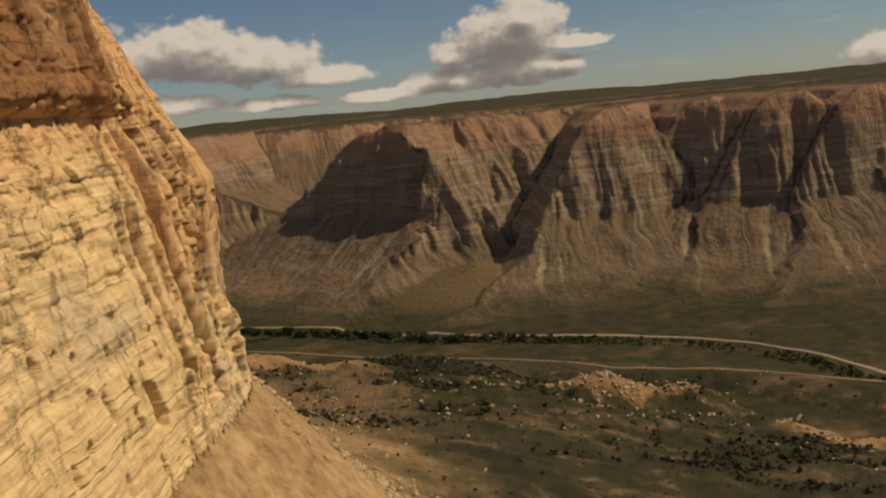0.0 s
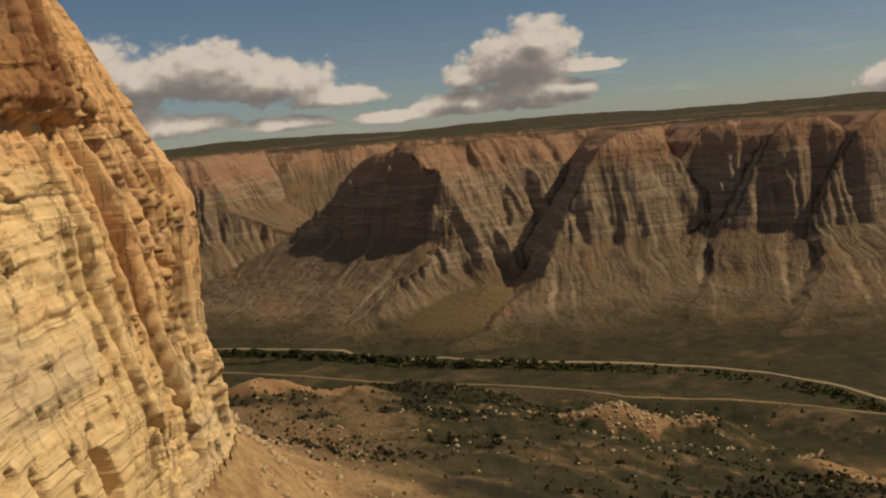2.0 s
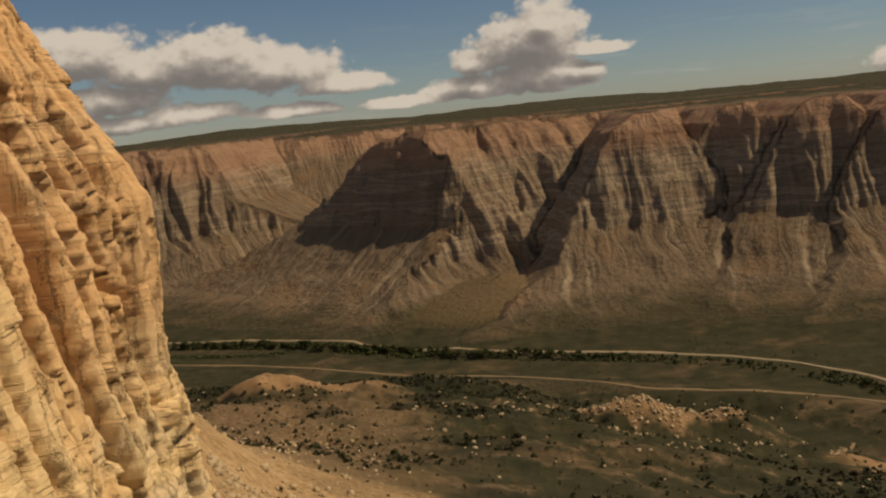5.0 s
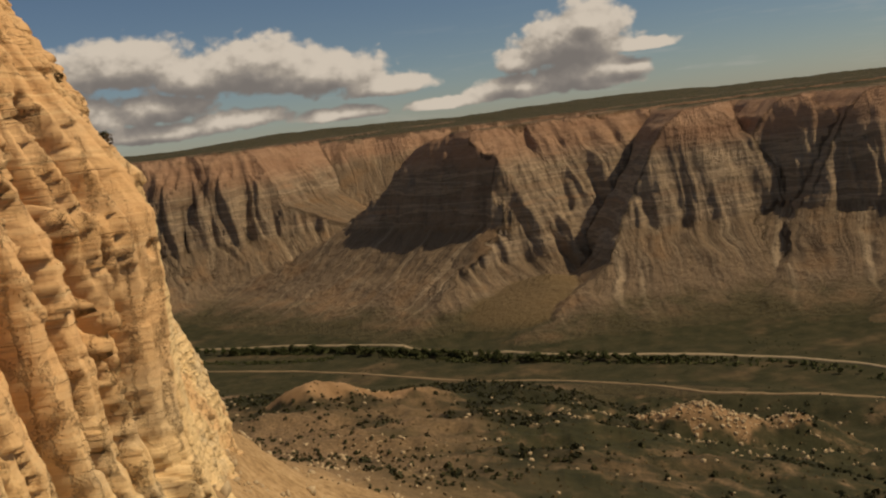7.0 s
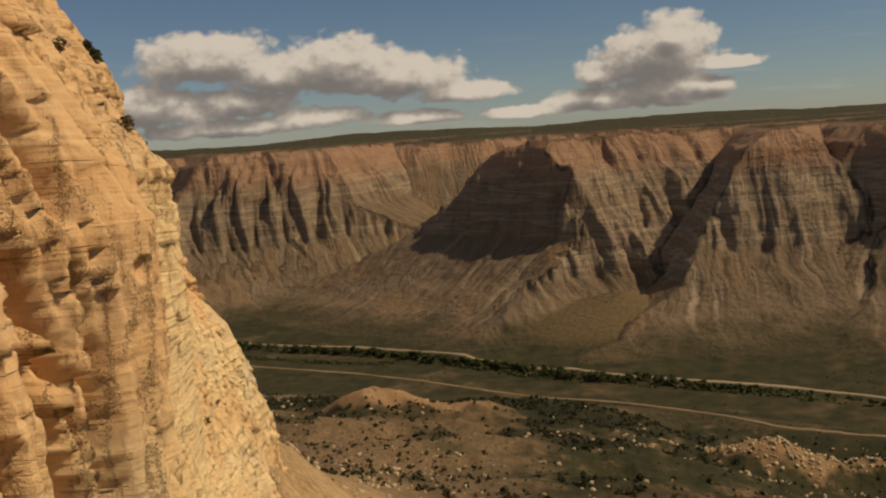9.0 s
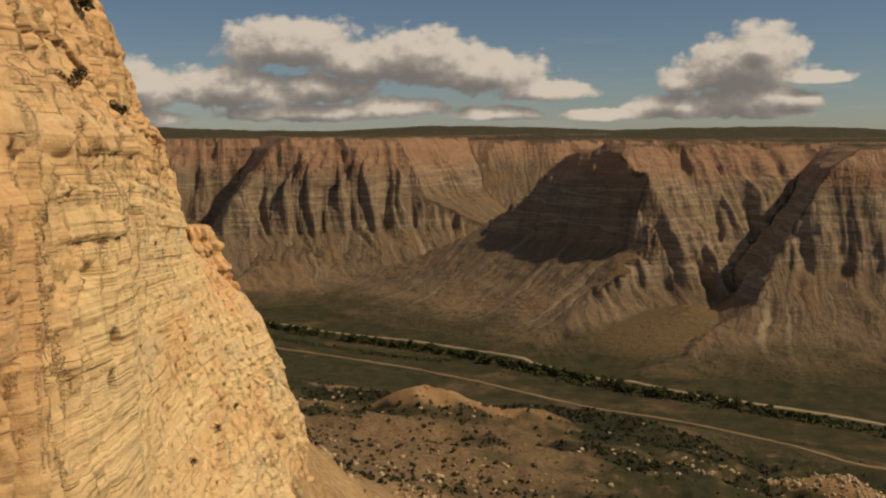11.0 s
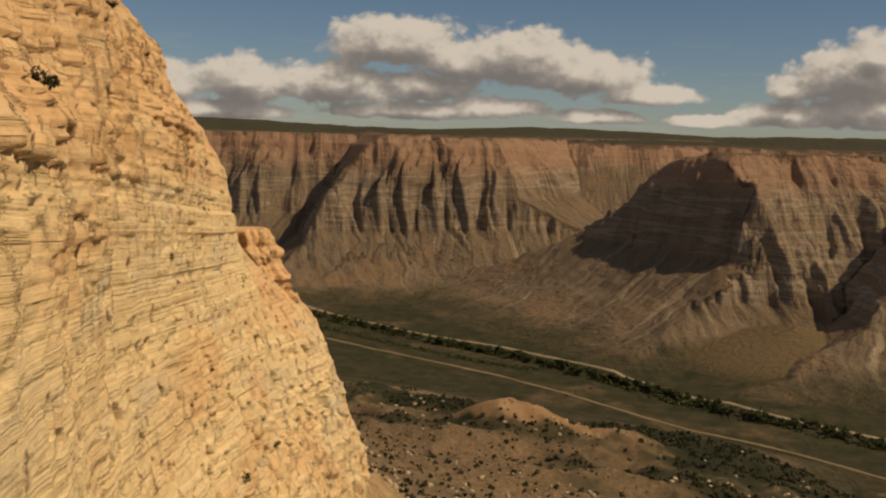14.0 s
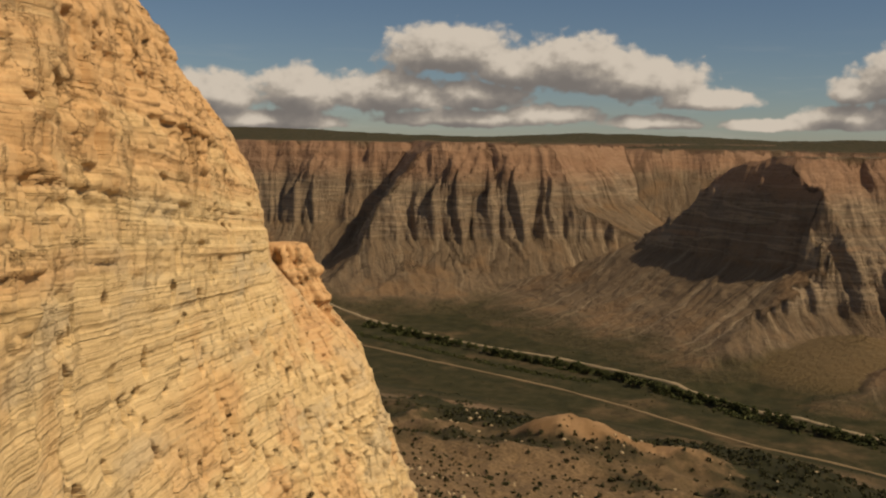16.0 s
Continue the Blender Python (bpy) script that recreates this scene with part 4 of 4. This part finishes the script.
def stone_mesh(seed, rough=0.28):
    rnd = random.Random(seed)
    bm = bmesh.new()
    bmesh.ops.create_icosphere(bm, subdivisions=2, radius=1.0)
    sx, sy, sz = rnd.uniform(0.8, 1.3), rnd.uniform(0.7, 1.1), rnd.uniform(0.5, 0.9)
    for v in bm.verts:
        n = noise.noise(v.co * 1.3 + Vector((seed, 0, 0))) + 0.5 * noise.noise(v.co * 3.1 + Vector((0, seed, 0)))
        v.co = v.co * (1 + rough * n)
        v.co = Vector((v.co.x * sx, v.co.y * sy, v.co.z * sz))
        for ax in range(3):
            v.co[ax] = max(-0.78, min(0.78, v.co[ax])) if rnd.random() < 0.9 else v.co[ax]
    return bm


stones = [from_bmesh("boulder", stone_mesh(i), STONE) for i in range(6)]
r = np.random.default_rng(5)
px, py = r.uniform(-330, 330, 3000), r.uniform(560, 960, 3000)
pz, mk, isf, dr, al, ins = terrain(px, py)
clus = smooth(0.1, 0.5, fbm(px / 45, py / 30, 0, 3, 96)) * mk["slide"]
ok = np.nonzero(clus > r.random(3000))[0][:260]
for i in ok:
    o = new("boulder", stones[int(r.integers(6))])
    sc = float(r.uniform(0.6, 2.0))
    o.matrix_basis = Matrix.Translation((px[i], py[i], pz[i] + 0.25 * sc)) @ Matrix.Rotation(float(r.uniform(0, 6.28)), 4, "Z") @ Matrix.Scale(sc, 4)
    tagged(o, "pale weathered boulder lying on the landslide hummocks", "boulder", group="landslide boulders")


# ---- rock pillar and plants on the near cliff ----
th, pz_ = np.linspace(0, 2 * np.pi, 121), np.concatenate([np.arange(226, 275.6, 0.4), [275.8, 275.9]])
TH, PZ = np.meshgrid(th, pz_)
scale_z = np.interp(pz_, [226, 244, 256, 262, 268, 273, 275.5, 275.8, 275.9], [1.9, 1.35, 1.05, 0.95, 0.84, 0.72, 0.6, 0.3, 0.0])[:, None]
ring_u, ring_v = np.cos(TH) * 3.0, np.sin(TH) * 3.0
ck, ce = cells(TH * 3.2 + 40, PZ / 2.6, 66)
ck[:, -1], ce[:, -1] = ck[:, 0], ce[:, 0]
lumps = 0.9 * fbm(ring_u, ring_v, PZ / 5, 3, 67) + 0.55 * ck - 0.4 * smooth(0.12, 0, ce) + 0.5 * vnoise(PZ / 1.1, PZ * 0, 0, 68)
rr = scale_z * (6.8 + 1.5 * lumps)
PX = -125.5 - 0.24 * np.maximum(PZ - 256, 0) + rr * np.cos(TH) * 1.05
PY = 367.5 + rr * np.sin(TH) * 1.1
pi_ = np.arange(TH.size).reshape(TH.shape)
pq = np.stack([pi_[:-1, :-1], pi_[:-1, 1:], pi_[1:, 1:], pi_[1:, :-1]], -1).reshape(-1, 4)
pil = new("rock_pillar", mesh_from("rock_pillar", np.stack([PX, PY, PZ - 1.2], -1).reshape(-1, 3), pq, ROCK, {"bed": PZ.ravel() + 30.0, "red": np.clip(smooth(248, 260, PZ), 0, 1).ravel(), "broken": np.ones(PZ.size)}))
tagged(pil, "orange weathered rock pillar standing off the end of the cliff", "rock pillar")


def on_cliff(yc, zc):
    i, j = int(np.argmin(np.abs(cy - yc))), int(np.argmin(np.abs(zz - zc)))
    return Vector(NCO.reshape(*S.shape, 3)[j, i])


def shrub(name, place, size, leaves, seed, label, n=5):
    rnd = random.Random(seed)
    root = new(name)
    bs, bl = bmesh.new(), bmesh.new()
    for i in range(n):
        a = 6.283 * i / n + rnd.uniform(-0.4, 0.4)
        tip = Vector((math.cos(a) * 0.42, math.sin(a) * 0.42, rnd.uniform(0.35, 0.75))) * size
        limb(bs, Vector((0, 0, -0.3 * size)), tip, 0.035 * size, 0.012 * size, 4)
        clump(bl, tip, 0.34 * size, 60, rnd, 0.09 * size)
    for pname, b, mat in (("stem", bs, BARK), ("foliage", bl, leaves)):
        new(pname, from_bmesh(pname, b, mat)).parent = root
    root.location = place
    return tagged(root, label, "shrub")


for i, (yc, zc, size, mat) in enumerate([(196, 302.5, 1.7, BROWNBRUSH), (201, 303.5, 1.3, JUNIPER), (207, 302, 1.5, BROWNBRUSH), (211, 303.5, 1.2, BROWNBRUSH), (216, 301, 1.6, JUNIPER), (182, 309, 1.8, BROWNBRUSH),
                                         (258, 312, 1.2, JUNIPER), (232, 250, 1.9, JUNIPER), (262, 246, 1.4, BROWNBRUSH), (288, 243, 1.5, JUNIPER), (310, 241, 1.3, BROWNBRUSH)]):
    shrub("shrub", on_cliff(yc, zc), size, mat, 200 + i, "dry brown shrub rooted on a sandstone ledge" if mat is BROWNBRUSH else "dark green shrub rooted on a sandstone ledge")
jun = tree("juniper_tree", 4.2, 1.7, JUNIPER, 300, 8, 60, 0.26)
jun.location = on_cliff(229, 312)
tagged(jun, "dark green juniper tree on top of the cliff", "tree")


def stone_field(name, n, xr, yr, accept, size, label, seed):
    """Angular stones past counting, as one sheet of small faceted blocks."""
    r = np.random.default_rng(seed)
    px, py = r.uniform(*xr, n), r.uniform(*yr, n)
    pz, mk, isf, dr, al, ins = terrain(px, py)
    ok = accept(px, py, mk) > r.random(n)
    px, py, pz = px[ok], py[ok], pz[ok]
    n = len(px)
    corner = np.array([[-1, -1, -1], [1, -1, -1], [1, 1, -1], [-1, 1, -1], [-1, -1, 1], [1, -1, 1], [1, 1, 1], [-1, 1, 1]], float)
    c = corner[None] * r.uniform(0.6, 1.0, (n, 8, 3)) * r.uniform(0.5, 1.0, (n, 1, 3)) * (size[0] + (size[1] - size[0]) * r.random((n, 1, 1)) ** 3)
    a = r.uniform(0, 6.28, n)
    ca, sa = np.cos(a)[:, None], np.sin(a)[:, None]
    tilt = r.normal(0, 0.35, (n, 1))
    x1 = c[..., 0] * ca - c[..., 1] * sa
    y1 = c[..., 0] * sa + c[..., 1] * ca
    z1 = c[..., 2] + tilt * x1
    v = np.stack([x1 + px[:, None], y1 + py[:, None], z1 + pz[:, None] + 0.1], -1).reshape(-1, 3)
    f = np.array([[0, 3, 2, 1], [4, 5, 6, 7], [0, 1, 5, 4], [1, 2, 6, 5], [2, 3, 7, 6], [3, 0, 4, 7]])
    q = (np.arange(n)[:, None, None] * 8 + f[None]).reshape(-1, 4)
    return tagged(new(name, mesh_from(name, v, q, STONE, None, False)), label, "stones", kind="stuff")


stone_field("scree_stones", 16000, (-330, 40), (150, 700), lambda px, py, mk: np.clip(0.55 * mk["scree"] + 0.35 * mk["brown"], 0, 1) * smooth(-0.2, 0.4, fbm(px / 18, py / 18, 0, 3, 97)), (0.25, 1.7), "loose angular tan stones strewn over the scree below the cliff", 98)
stone_field("toe_stones", 9000, (-45, 70), (150, 380), lambda px, py, mk: 0.75 * mk["scree"] * smooth(-0.3, 0.3, fbm(px / 14, py / 14, 0, 3, 106)), (0.18, 1.1), "loose tan stones on the scree at the foot of the cliff", 107)
stone_field("knoll_stones", 9000, (-20, 260), (740, 900), lambda px, py, mk: 0.9 * mk["bare"] + 0.25 * mk["slide"] * smooth(0.1, 0.5, fbm(px / 30, py / 20, 0, 3, 99)), (0.4, 2.2), "pale broken stones covering the landslide knolls", 101)
CHANNEL = chaikin([(-760, 1520), (-600, 1462), (-500, 1420), (-420, 1385), (-330, 1352), (-260, 1345)], 3)
scatter("channel_brush", 700, (0, 540), (-8, 8), lambda px, py, pz, mk, isf, dr: 0.8 + 0 * px, (2.0, 4.0), COTTONWOOD, "dense dark green brush lining the old river channel", "brush", 0.3, 12, 102, line=CHANNEL)
scatter("bank_brush", 5200, (0, 0.88 * rl[-1]), (12, 42), lambda px, py, pz, mk, isf, dr: (0.3 + 0.7 * smooth(220, 60, px)) * smooth(-0.5, 0.1, fbm(px / 40, py / 40, 0, 2, 108)), (2.2, 5.2), COTTONWOOD, "dense green brush along the river bank under the trees", "brush", 0.3, 12, 103, line=river)
scatter("slope_brush", 3000, (-300, -40), (330, 820), lambda px, py, pz, mk, isf, dr: 0.6 * smooth(0.0, 0.4, fbm(px / 40, py / 40, 0, 3, 104)) * np.maximum(mk["brown"], mk["slide"]), (1.2, 3.0), JUNIPER, "dark shrubs in clumps over the slope below the cliff", "brush", 0.26, 16, 105)
